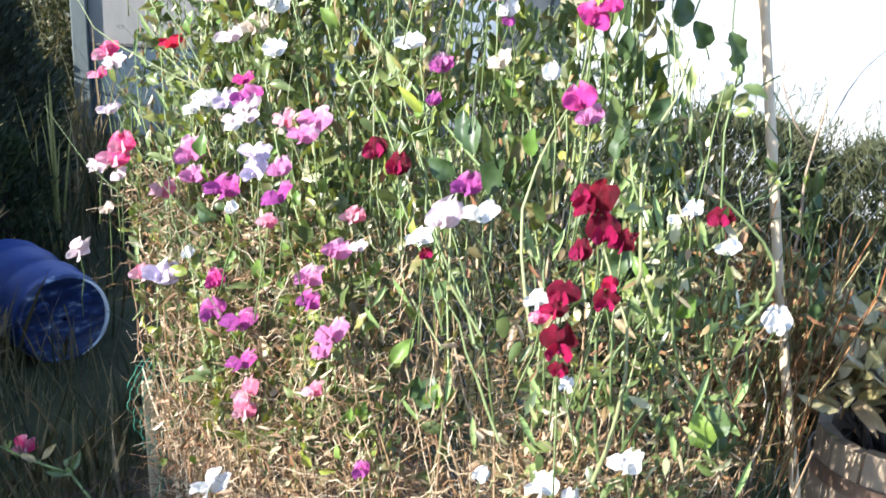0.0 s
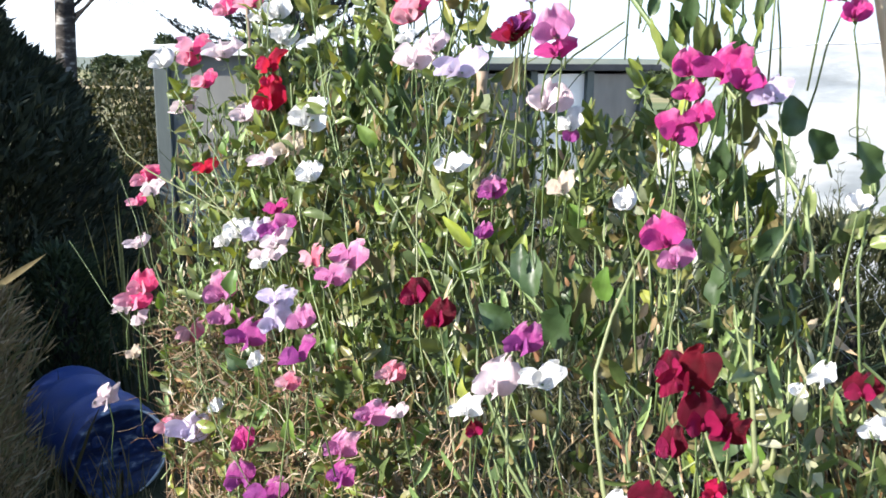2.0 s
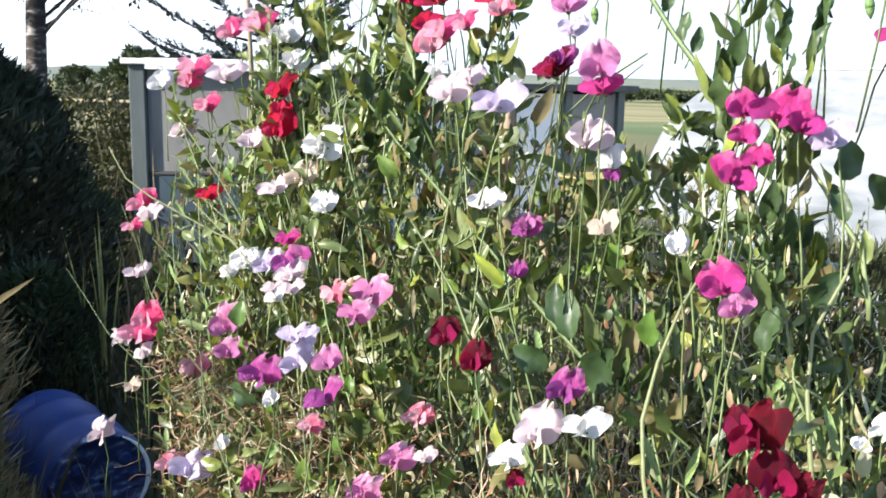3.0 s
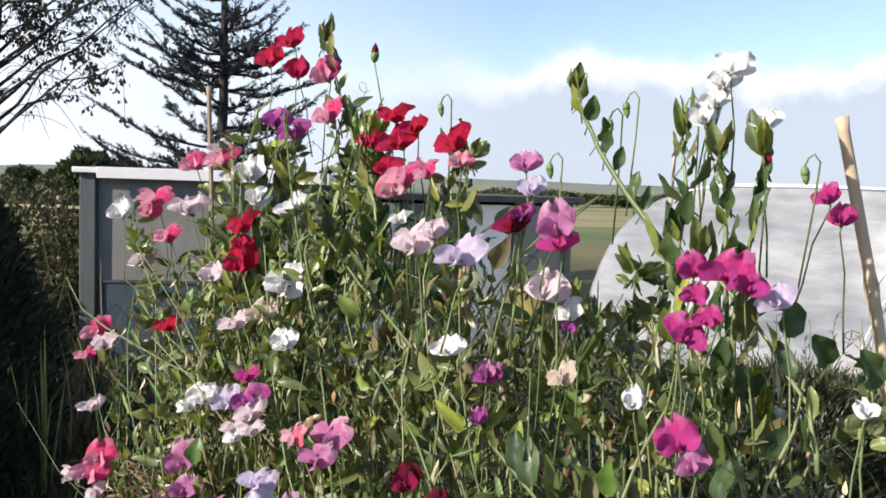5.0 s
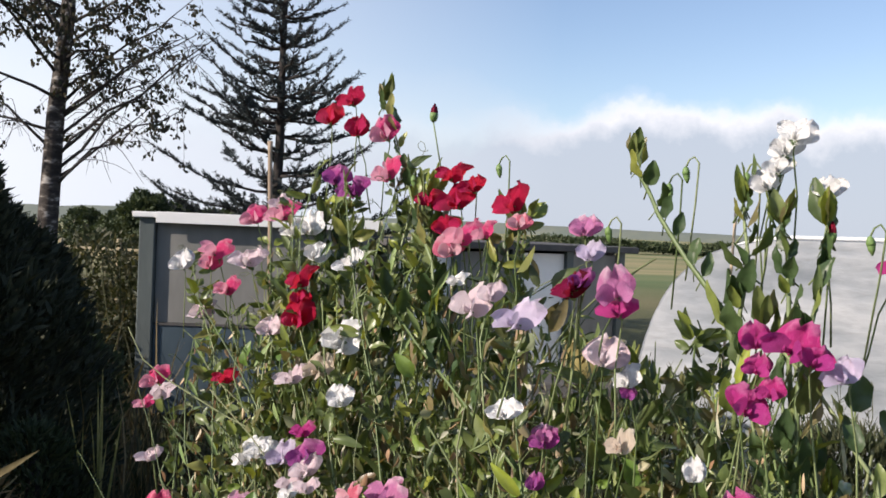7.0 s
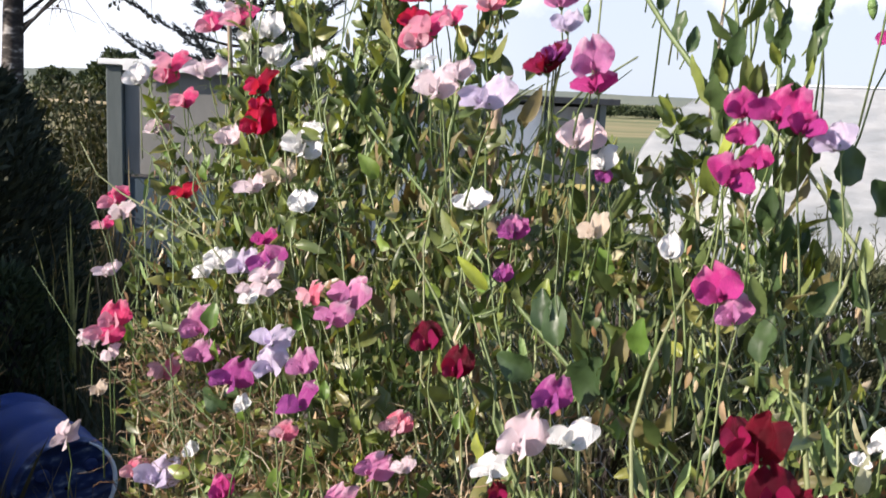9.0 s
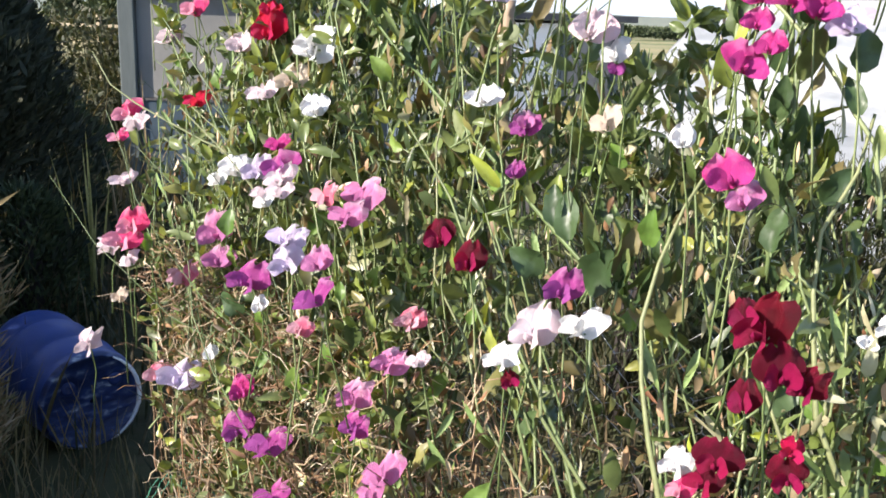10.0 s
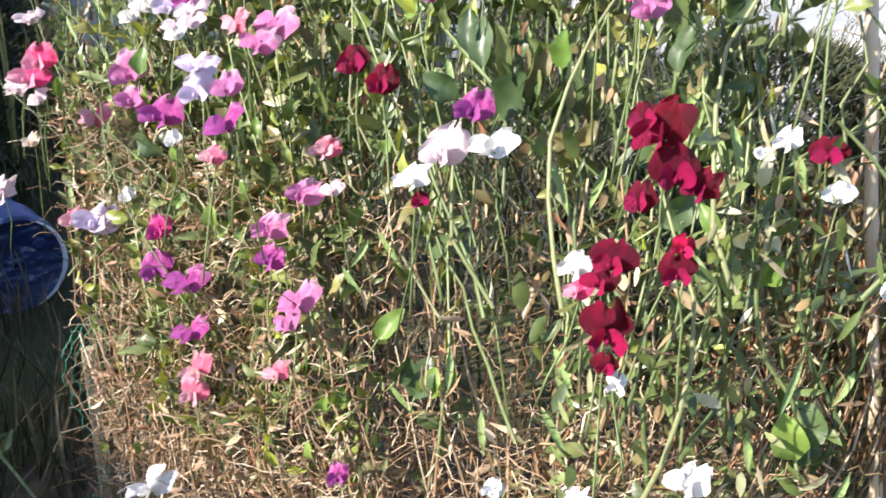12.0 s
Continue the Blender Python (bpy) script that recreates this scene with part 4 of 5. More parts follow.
# Stands in for dark weeds and hides the foot of the sedge.
build_conifer("dark_bush", "small dark bush behind a drum, added to hide the foot of the sedge", (-1.93, 3.26, 0), 0.22, 0.20, 0.54, 3500, 0.045, HEDGE, 0.4)


# ---- canes, stake and netting ----
def build_cane(label, a, b, r, mat, joints=6):
    """A bamboo cane from its foot to its tip with swollen joints."""
    cane = thing("bamboo_cane", label, "garden cane", group="canes")
    s = Soup()
    a, b = Vector(a), Vector(b)
    pts, rad = [], []
    for i in range(joints + 1):
        t = i / joints
        for dt, k in ((-0.012, 1.0), (0.0, 1.22), (0.012, 0.97)):
            if 0 <= t + dt <= 1:
                pts.append(a.lerp(b, t + dt) + Vector((math.sin(9 * t) * 0.003, math.cos(7 * t) * 0.003, 0)))
                rad.append(r * k * lerp(1.08, 0.88, t))
    s.tube(pts, rad, 9)
    part("shaft", s.mesh("shaft", mat), cane)
    s = Soup()
    for i in range(1, joints):
        p = a.lerp(b, i / joints)
        s.blade(p + Vector((r * 0.9, -r * 0.4, 0)), (0.4, -0.2, 1), (0.5, 1, 0), 0.02, 0.006, 0.1)
    part("sheath", s.mesh("sheath", STRAW), cane, "papery joint sheaths")


build_cane("pale leaning bamboo cane beside the sweet peas", (0.692, 1.336, 0.0), (0.402, 1.41, 1.405), 0.0082, CANE, 7)
build_cane("thin weathered bamboo cane among the blooms", (-0.54, 1.95, 0.0), (-0.651, 2.12, 1.50), 0.0055, OLD_CANE)
build_cane("short brown bamboo cane among the blooms", (-0.07, 1.50, 0.0), (-0.047, 1.50, 1.225), 0.008, OLD_CANE)
build_cane("thin pale cane tip above the leaves", (0.16, 1.47, 0.0), (0.217, 1.464, 1.37), 0.0022, CANE)
s = Soup()
s.box(-0.011, -0.008, 0.0, 0.011, 0.008, 0.40, bevel=0.002)
stake = thing("wooden_stake", "flat weathered wooden stake at the edge of the bed", "stake", (-0.585, 1.62, 0), me=s.mesh("stake", STAKE, smooth=False))
stake.rotation_euler = (0.02, -0.03, 0.5)


def build_netting(name, label, plan, height, cell, r, mat, crumple):
    """Hexagonal netting hung along a plan line."""
    s = Soup()
    length = [0.0]
    for a, b in zip(plan, plan[1:]):
        length.append(length[-1] + math.hypot(b[0] - a[0], b[1] - a[1]))

    def at(u, z):
        x = float(np.interp(u, length, [p[0] for p in plan]))
        y = float(np.interp(u, length, [p[1] for p in plan]))
        d = Vector((x, y, z))
        k = Vector((x * 5, y * 5, z * 5))
        return d + Vector((noise.noise(k), noise.noise(k + Vector((9, 0, 0))), 0.5 * noise.noise(k + Vector((0, 9, 0))))) * crumple

    nu, nz = int(length[-1] / cell), int(height / (cell * 0.86))
    for j in range(nz):
        z = j * cell * 0.86
        for i in range(nu):
            u = (i + 0.5 * (j % 2)) * cell
            lo, hi = at(u, z), at(u, z + cell * 0.42)
            s.tube([lo, hi], r * 1.5, 3, cap=False)
            for du in (-0.5, 0.5):
                if 0 <= u + du * cell <= length[-1]:
                    s.tube([hi, at(u + du * cell, z + cell * 0.86)], r, 3, cap=False)
    return thing(name, label, "netting", me=s.mesh(name, mat))


build_netting("wire_netting", "sagging hexagonal wire netting round the sweet peas", [(0.30, 1.62), (0.50, 1.47), (0.72, 1.50), (0.98, 1.62), (1.2, 1.95)], 1.02, 0.052, 0.00042, WIRE, 0.06)
build_netting("wire_netting", "crumpled wire netting behind the sweet peas", [(0.30, 1.66), (-0.1, 1.95), (-0.55, 2.25)], 1.05, 0.052, 0.0008, WIRE, 0.05)
build_netting("plastic_netting", "crumpled green plastic netting at the bed's edge", [(-0.575, 1.56), (-0.55, 1.66), (-0.57, 1.82)], 0.46, 0.02, 0.0008, NET_GREEN, 0.10)


# ---- sweet peas ----
def front(x, z):
    """How far from the path the face of the sweet peas stands."""
    y = 1.348 - 0.658 * x + 0.411 * (z - 1) + 0.169 * x * x - 0.053 * x * (z - 1) + 0.041 * (z - 1) ** 2
    return min(2.05, max(1.10, y))


DENSE_TOP = [(-0.95, 0.88), (-0.73, 1.11), (-0.46, 1.22), (-0.33, 1.31), (-0.22, 1.33), (-0.13, 1.28), (0.0, 1.21), (0.08, 1.14), (0.15, 1.10), (0.24, 1.12), (0.33, 1.09), (0.45, 0.90), (0.60, 0.76)]


BED_LEFT = [(0.0, -0.46), (0.3, -0.50), (0.6, -0.62), (0.85, -0.76), (1.2, -0.92)]


def bed_point(q, z, deep):
    """A place in the bed: q from its left end (0) to its right end (1), at height z, deep metres behind its face."""
    x = lerp(steps(BED_LEFT, z), 0.455, q)
    return Vector((x, front(x, z) + deep, z))


def standard_mesh(name, mat, seed):
    """The broad upright petal, one wide: folded along the middle, notched and ruffled."""
    s, cols, rows = Soup(), 15, 9
    ph = seed * 1.7
    for j in range(rows):
        v = j / (rows - 1)
        w = 0.52 * math.sin(math.pi * (0.07 + 0.80 * v)) ** 0.62 * (1 + 0.06 * math.sin(7 * v + ph))
        for i in range(cols):
            u = 2 * i / (cols - 1) - 1
            z = 0.80 * v - 0.16 * u * u * v - 0.16 * math.exp(-(u / 0.18) ** 2) * v ** 4
            y = 0.17 * v * v + 0.14 * abs(u) ** 1.5 * v + (0.11 * math.sin(4.5 * u + ph) + 0.07 * math.sin(9 * u - ph)) * v * v - 0.10 * math.exp(-(u / 0.3) ** 2) * (1 - v)
            k = Vector((u * 2.2, v * 2.2, seed * 3.7))
            y += 0.24 * v * noise.noise(k) + 0.09 * v * noise.noise(k * 3)
            s.v.append((u * w * (1 + 0.10 * math.sin(ph + 3 * v)) + 0.05 * noise.noise(k + Vector((5, 5, 5))), y, z + 0.06 * v * noise.noise(k * 1.7)))
    for j in range(rows - 1):
        for i in range(cols - 1):
            k = j * cols + i
            s.f.append((k, k + 1, k + cols + 1, k + cols))
    return s.mesh(name, mat)


def wing_mesh(name, mat, side, seed):
    s, cols, rows = Soup(), 5, 6
    for j in range(rows):
        a = j / (rows - 1)
        w = 0.25 * math.sin(math.pi * (0.10 + 0.78 * a)) ** 0.7 * (1 + 0.1 * math.sin(5 * a + seed * 2))
        for i in range(cols):
            u = 2 * i / (cols - 1) - 1
            x = side * (0.03 + 0.30 * a + 0.08 * u * a + 0.06 * (1 - u * u) * a)
            y = -0.06 - 0.36 * a + 0.06 * math.sin(3 * u + seed) * a + 0.05 * noise.noise((u * 2, a * 3, seed * 5 + side))
            z = 0.20 + 0.10 * math.sin(2.4 * a) - 0.10 * a * a + u * w
            s.v.append((x, y, z))
    for j in range(rows - 1):
        for i in range(cols - 1):
            k = j * cols + i
            s.f.append((k, k + 1, k + cols + 1, k + cols))
    return s.mesh(name, mat)


def keel_mesh(name, mat):
    s = Soup()
    pts = [(0, -0.02, 0.13), (0, -0.12, 0.13), (0, -0.24, 0.17), (0, -0.30, 0.25), (0, -0.29, 0.31)]
    s.tube(pts, [0.03, 0.06, 0.065, 0.045, 0.01], 6)
    return s.mesh(name, mat)


def calyx_mesh(name):
    s = Soup()
    s.tube([(0, 0.13, -0.04), (0, 0.09, 0.01), (0, 0.03, 0.06), (0, -0.02, 0.10)], [0.03, 0.075, 0.095, 0.09], 8)
    for k in range(5):
        a = 2 * math.pi * k / 5
        s.blade((0.08 * math.cos(a), 0.0 + 0.03 * math.sin(a), 0.09 + 0.07 * math.sin(a)), (math.cos(a) * 0.6, -0.8, 0.35 + math.sin(a) * 0.6), (math.sin(a), 0, -math.cos(a)), 0.14, 0.05, 0.2)
    return s.mesh(name, CALYX)


KINDS = {
    "scarlet": ((0.54, 0.006, 0.045), (0.42, 0.005, 0.045), (0.62, 0.02, 0.10), "scarlet sweet pea bloom"),
    "rose": ((0.80, 0.07, 0.22), (0.90, 0.34, 0.46), (0.88, 0.40, 0.52), "rose-pink sweet pea bloom"),
    "violet": ((0.48, 0.08, 0.32), (0.72, 0.30, 0.54), (0.42, 0.09, 0.36), "violet sweet pea bloom"),
    "coral": ((0.80, 0.19, 0.28), (0.90, 0.56, 0.60), (0.88, 0.50, 0.57), "coral-pink sweet pea bloom"),
    "mauve": ((0.72, 0.25, 0.48), (0.92, 0.66, 0.76), (0.68, 0.25, 0.50), "mauve-pink sweet pea bloom"),
    "lavender": ((0.76, 0.64, 0.82), (0.84, 0.76, 0.88), (0.74, 0.64, 0.84), "pale lavender sweet pea bloom"),
    "magenta": ((0.66, 0.05, 0.26), (0.82, 0.26, 0.48), (0.60, 0.06, 0.30), "magenta sweet pea bloom"),
    "maroon": ((0.10, 0.002, 0.012), (0.20, 0.003, 0.022), (0.33, 0.006, 0.065), "dark maroon sweet pea bloom"),
    "blush": ((0.88, 0.68, 0.72), (0.90, 0.78, 0.78), (0.90, 0.76, 0.80), "pale blush-pink sweet pea bloom"),
    "white": ((0.95, 0.95, 0.93), (0.96, 0.95, 0.92), (0.96, 0.96, 0.94), "white sweet pea bloom"),
    "cream": ((0.78, 0.66, 0.52), (0.84, 0.76, 0.62), (0.80, 0.68, 0.55), "fading cream sweet pea bloom"),
}
# light that has passed through the darkest petals comes out orange-red
GLOW = {"maroon": (0.42, 0.02, 0.01), "scarlet": (0.80, 0.04, 0.03)}
THINNESS = {"maroon": 0.26, "white": 0.16, "lavender": 0.24, "blush": 0.24}
PETALS = {}
CALYX_ME = calyx_mesh("calyx")
for kind, (col, tip, wing_col, _) in KINDS.items():
    m1, m2 = petal(kind + "_petal", col, tip, THINNESS.get(kind, 0.34), glow=GLOW.get(kind)), petal(kind + "_wing", wing_col, tip, THINNESS.get(kind, 0.34), glow=GLOW.get(kind))
    PETALS[kind] = ([standard_mesh(kind + "_standard", m1, k) for k in range(6)], [(wing_mesh(kind + "_wing_a", m2, -1, k), wing_mesh(kind + "_wing_b", m2, 1, k)) for k in range(2)], keel_mesh(kind + "_keel", m2))


def leaflet_mesh(name, length, width, droop, pair=True, mat=None):
    """A pair of oval leaflets on a short stalk."""
    s = Soup()
    for sd in (-1, 1) if pair else (1,):
        a = Vector((sd * 0.75, U(-0.2, 0.1), 0.62)) if pair else Vector((0, -0.2, 1))
        cols, rows = 5, 7
        up = Vector((0, -1, 0.25))
        side = a.normalized().cross(up).normalized()
        nrm = side.cross(a.normalized())
        k0 = len(s.v)
        for j in range(rows):
            t = j / (rows - 1)
            w = width * 0.5 * math.sin(math.pi * (0.03 + 0.94 * t) ** 0.85) ** 0.75
            for i in range(cols):
                u = 2 * i / (cols - 1) - 1
                p = a.normalized() * (0.008 + length * t) + side * (u * w) + nrm * (abs(u) * w * 0.5 - droop * length * t * t + 0.34 * w * math.sin(9 * t + u * 2.5 + length * 900) * abs(u))
                s.v.append(tuple(p))
        for j in range(rows - 1):
            for i in range(cols - 1):
                k = k0 + j * cols + i
                s.f.append((k, k + 1, k + cols + 1, k + cols))
        s.m.extend([0] * ((rows - 1) * (cols - 1)))
    s.tube([(0, 0.012, -0.02), (0, 0.004, -0.005), (0, 0, 0.008)], 0.0013, 4, slot=1)
    return s.mesh(name, mat or GREEN_LEAF, STEM_GREEN)


LEAVES = [leaflet_mesh("leaf_pair", U(0.024, 0.040), U(0.010, 0.018), U(-0.1, 0.5)) for _ in range(9)]
BROAD = [leaflet_mesh("broad_leaf", U(0.046, 0.058), U(0.022, 0.030), U(0.0, 0.4), pair=False) for _ in range(5)]
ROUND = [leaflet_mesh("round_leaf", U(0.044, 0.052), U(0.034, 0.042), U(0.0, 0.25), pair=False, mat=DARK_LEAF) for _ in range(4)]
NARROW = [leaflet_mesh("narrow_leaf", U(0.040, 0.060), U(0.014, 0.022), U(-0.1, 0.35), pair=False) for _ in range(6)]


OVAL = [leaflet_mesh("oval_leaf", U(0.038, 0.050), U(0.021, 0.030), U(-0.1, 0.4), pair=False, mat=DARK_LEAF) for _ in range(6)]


def turn_to(direction, roll=0.0):
    """A turn that brings -y to the direction, keeping z as high as it can."""
    d = Vector(direction).normalized()
    return d.to_track_quat("-Y", "Z") @ Euler((0, roll, 0)).to_quaternion()


PLANT_LABELS = ("tangled sweet pea plant in bloom on canes and netting", "sweet pea plant with drying lower stems", "sweet pea plant full of green leaves and blooms")
plants = []
for i in range(15):
    q = (i + 0.5) / 15
    base = bed_point(q, 0.0, U(0.12, 0.30))
    plants.append(thing("sweet_pea_plant", PLANT_LABELS[i % 3], "sweet pea", (base.x, base.y, 0.03), "sweet peas"))


def nearest_plant(p):
    left = steps(BED_LEFT, p.z)
    q = (p.x - left) / (0.455 - left)
    return plants[max(0, min(14, int(q * 15)))]


def local(plant, p):
    return Vector(p) - plant.location


def stalk(plant, pts, radii, name="flower_stalk", mat=STEM_GREEN, sides=5, flat=1.0):
    s = Soup()
    s.tube([local(plant, p) for p in pts], radii, sides, flat=flat)
    return part(name, s.mesh(name, mat), plant)


def bloom(kind, x, y, z, width, face=None, plant=None):
    """One bloom with its petals, and the stalk that carries it."""
    p = Vector((x, y - 0.03, z))
    plant = plant or nearest_plant(p)
    std, wings, keel = PETALS[kind]
    face = face or (-0.50 + U(-0.65, 0.65), -0.9 + U(-0.35, 0.35), U(-0.20, 0.30))
    width *= {"magenta": 1.06, "white": 1.10, "cream": 1.0}.get(kind, 1.2)
    rot = turn_to(face, U(-0.35, 0.35))
    base = p - rot @ Vector((0, 0, 0.36 * width))
    head = part("bloom", rnd.choice(std), plant, KINDS[kind][3], Matrix.LocRotScale(local(plant, base), rot, Vector((U(0.76, 1.08), U(0.8, 1.5), U(0.85, 1.1))) * width))
    k = rnd.randint(0, 1)
    gape = U(0.8, 1.25)
    for side in (0, 1):
        part("wing", wings[k][side], head, m=Matrix.Diagonal((gape, 1, 1, 1)))
    part("keel", keel, head)
    part("calyx", CALYX_ME, head)
    back = base + rot @ Vector((0, 0.13, -0.04)) * width
    drop = U(0.10, 0.19)
    foot = back + Vector((U(-0.03, 0.03), U(0.01, 0.05), -drop))
    stalk(plant, [back, back + Vector((0, 0.004, -0.006)), back.lerp(foot, 0.35) + Vector((U(-0.006, 0.006), 0.006, 0)), back.lerp(foot, 0.7), foot], [0.0009, 0.0010, 0.0011, 0.0012, 0.0014])


SCARLET = [
    (-0.402, 1.891, 1.564, 0.045), (-0.447, 1.913, 1.53, 0.041), (-0.374, 1.837, 1.503, 0.044), (-0.213, 1.698, 1.379, 0.037),
    (-0.17, 1.669, 1.383, 0.051), (-0.143, 1.656, 1.401, 0.035), (-0.178, 1.691, 1.417, 0.032), (-0.072, 1.555, 1.375, 0.043),
    (-0.179, 1.643, 1.338, 0.039), (-0.446, 1.781, 1.237, 0.039), (-0.442, 1.763, 1.207, 0.037), (-0.439, 1.748, 1.179, 0.05),
    (-0.591, 1.82, 1.054, 0.032), (0.233, 1.011, 0.896, 0.018),
]
ROSE = [
    (-0.315, 1.785, 1.494, 0.05), (-0.296, 1.751, 1.424, 0.046), (-0.14, 1.578, 1.326, 0.044), (-0.107, 1.532, 1.33, 0.029),
    (-0.609, 1.969, 1.343, 0.043), (-0.523, 1.898, 1.353, 0.05), (-0.695, 2.012, 1.274, 0.054), (-0.714, 2.018, 1.248, 0.045),
    (-0.637, 1.928, 1.204, 0.038), (-0.827, 2.024, 1.008, 0.047), (-0.835, 2.001, 0.96, 0.035), (-0.596, 1.582, 0.894, 0.042),
    (-0.61, 1.585, 0.867, 0.04), (0.159, 1.04, 0.838, 0.02), (-0.639, 1.931, 1.206, 0.032),
]
VIOLET = [
    (-0.402, 1.824, 1.418, 0.048), (-0.357, 1.778, 1.393, 0.043), (0.031, 1.323, 1.281, 0.022), (-0.362, 1.573, 0.993, 0.046),
    (-0.014, 1.357, 1.039, 0.023), (-0.367, 1.467, 0.858, 0.041), (-0.223, 1.287, 0.897, 0.032), (0.051, 1.236, 0.945, 0.034),
    (-0.189, 1.335, 0.72, 0.032), (0.088, 1.324, 1.158, 0.019), (-0.398, 1.482, 0.632, 0.04), (-0.328, 1.429, 0.637, 0.04),
    (-0.315, 1.398, 0.581, 0.037), (-0.077, 1.205, 0.513, 0.027), (-0.005, 1.372, 1.087, 0.028),
]
CORAL = [
    (-0.056, 1.479, 1.346, 0.031), (-0.163, 1.585, 1.307, 0.038), (-0.25, 1.416, 0.987, 0.034), (-0.537, 1.627, 0.803, 0.04),
    (-0.592, 1.637, 0.63, 0.032), (-0.119, 1.332, 0.865, 0.027), (-0.247, 1.309, 0.85, 0.025), (-0.3, 1.369, 0.54, 0.034),
    (-0.299, 1.348, 0.514, 0.031), (-0.166, 1.278, 0.598, 0.028), (-0.127, 1.338, 0.859, 0.023),
]
MAUVE = [
    (0.031, 1.364, 1.342, 0.032), (0.067, 1.302, 1.277, 0.039), (-0.207, 1.447, 0.982, 0.043), (-0.213, 1.394, 0.97, 0.037),
    (0.199, 1.15, 1.063, 0.034), (-0.496, 1.656, 0.874, 0.048), (-0.477, 1.622, 0.839, 0.044), (-0.227, 1.305, 0.934, 0.033),
    (-0.146, 1.336, 0.807, 0.036), (-0.191, 1.344, 0.756, 0.036), (-0.006, 1.373, 1.093, 0.026), (-0.14, 1.292, 0.69, 0.042),
    (-0.156, 1.293, 0.66, 0.034),
]
LAVENDER = [
    (0.04, 1.329, 1.314, 0.031), (-0.036, 1.329, 1.238, 0.043), (-0.413, 1.622, 0.976, 0.036), (-0.28, 1.371, 0.942, 0.036),
    (-0.279, 1.351, 0.918, 0.036), (-0.532, 1.596, 0.648, 0.05), (0.283, 1.209, 1.212, 0.032),
]
MAGENTA = [
    (0.073, 1.305, 1.254, 0.036), (-0.38, 1.622, 1.018, 0.034), (0.206, 1.242, 1.237, 0.036), (0.242, 1.231, 1.236, 0.043),
    (0.26, 1.218, 1.223, 0.036), (0.207, 1.223, 1.21, 0.025), (0.197, 1.207, 1.175, 0.035), (0.217, 1.206, 1.19, 0.027),
    (0.187, 1.167, 1.079, 0.04), (0.364, 1.349, 1.313, 0.03), (0.376, 1.332, 1.291, 0.033), (-0.398, 1.499, 0.681, 0.038),
]
MAROON = [
    (0.02, 1.328, 1.269, 0.028), (-0.096, 1.351, 0.96, 0.033), (-0.051, 1.277, 0.955, 0.034), (0.212, 1.055, 0.979, 0.038),
    (0.195, 1.061, 0.983, 0.027), (0.221, 1.033, 0.95, 0.033), (0.244, 1.031, 0.939, 0.025), (0.197, 1.032, 0.923, 0.026),
    (0.368, 1.137, 0.95, 0.027), (0.182, 1.03, 0.875, 0.032), (0.176, 1.029, 0.855, 0.025), (0.183, 1.016, 0.819, 0.034),
    (0.185, 1.014, 0.784, 0.019), (0.229, 1.003, 0.88, 0.024), (0.004, 1.196, 0.855, 0.019), (0.023, 1.327, 1.277, 0.024),
]
BLUSH = [
    (-0.536, 1.918, 1.371, 0.037), (-0.596, 1.92, 1.263, 0.051), (-0.707, 1.967, 1.152, 0.039), (-0.093, 1.354, 1.246, 0.041),
    (-0.072, 1.346, 1.261, 0.032), (0.061, 1.339, 1.198, 0.04), (-0.778, 1.963, 0.993, 0.046), (-0.37, 1.536, 0.961, 0.028),
    (-0.325, 1.475, 0.976, 0.029), (-0.687, 1.737, 0.928, 0.033), (-0.685, 1.68, 0.827, 0.036), (-0.6, 1.58, 0.837, 0.029),
    (-0.768, 1.734, 0.633, 0.034), (0.025, 1.211, 0.908, 0.045), (-0.109, 1.316, 0.821, 0.023), (-0.5, 1.786, 1.153, 0.04),
    (-0.426, 1.697, 1.087, 0.039), (-0.704, 1.966, 1.156, 0.038), (-0.348, 1.541, 0.982, 0.03),
]
WHITE = [
    (-0.459, 1.833, 1.33, 0.053), (-0.792, 2.05, 1.244, 0.05), (-0.42, 1.78, 1.282, 0.043), (-0.339, 1.711, 1.273, 0.041),
    (0.086, 1.329, 1.173, 0.031), (-0.331, 1.649, 1.15, 0.044), (-0.319, 1.606, 1.073, 0.037), (-0.054, 1.376, 1.119, 0.034),
    (-0.484, 1.691, 0.968, 0.044), (0.252, 1.381, 1.443, 0.039), (0.244, 1.377, 1.419, 0.031), (0.295, 1.36, 1.395, 0.036), (0.262, 1.36, 1.455, 0.036), (0.232, 1.385, 1.402, 0.034),
    (0.15, 1.211, 1.103, 0.028), (0.358, 1.172, 1.114, 0.025), (-0.474, 1.571, 0.701, 0.027), (-0.005, 1.206, 0.876, 0.031),
    (0.076, 1.212, 0.913, 0.035), (-0.343, 1.428, 0.832, 0.024), (0.338, 1.157, 0.954, 0.025), (0.314, 1.138, 0.942, 0.015),
    (0.381, 1.125, 0.917, 0.028), (-0.326, 1.267, 0.424, 0.045), (0.103, 1.116, 0.578, 0.024), (0.182, 1.085, 0.591, 0.034),
]
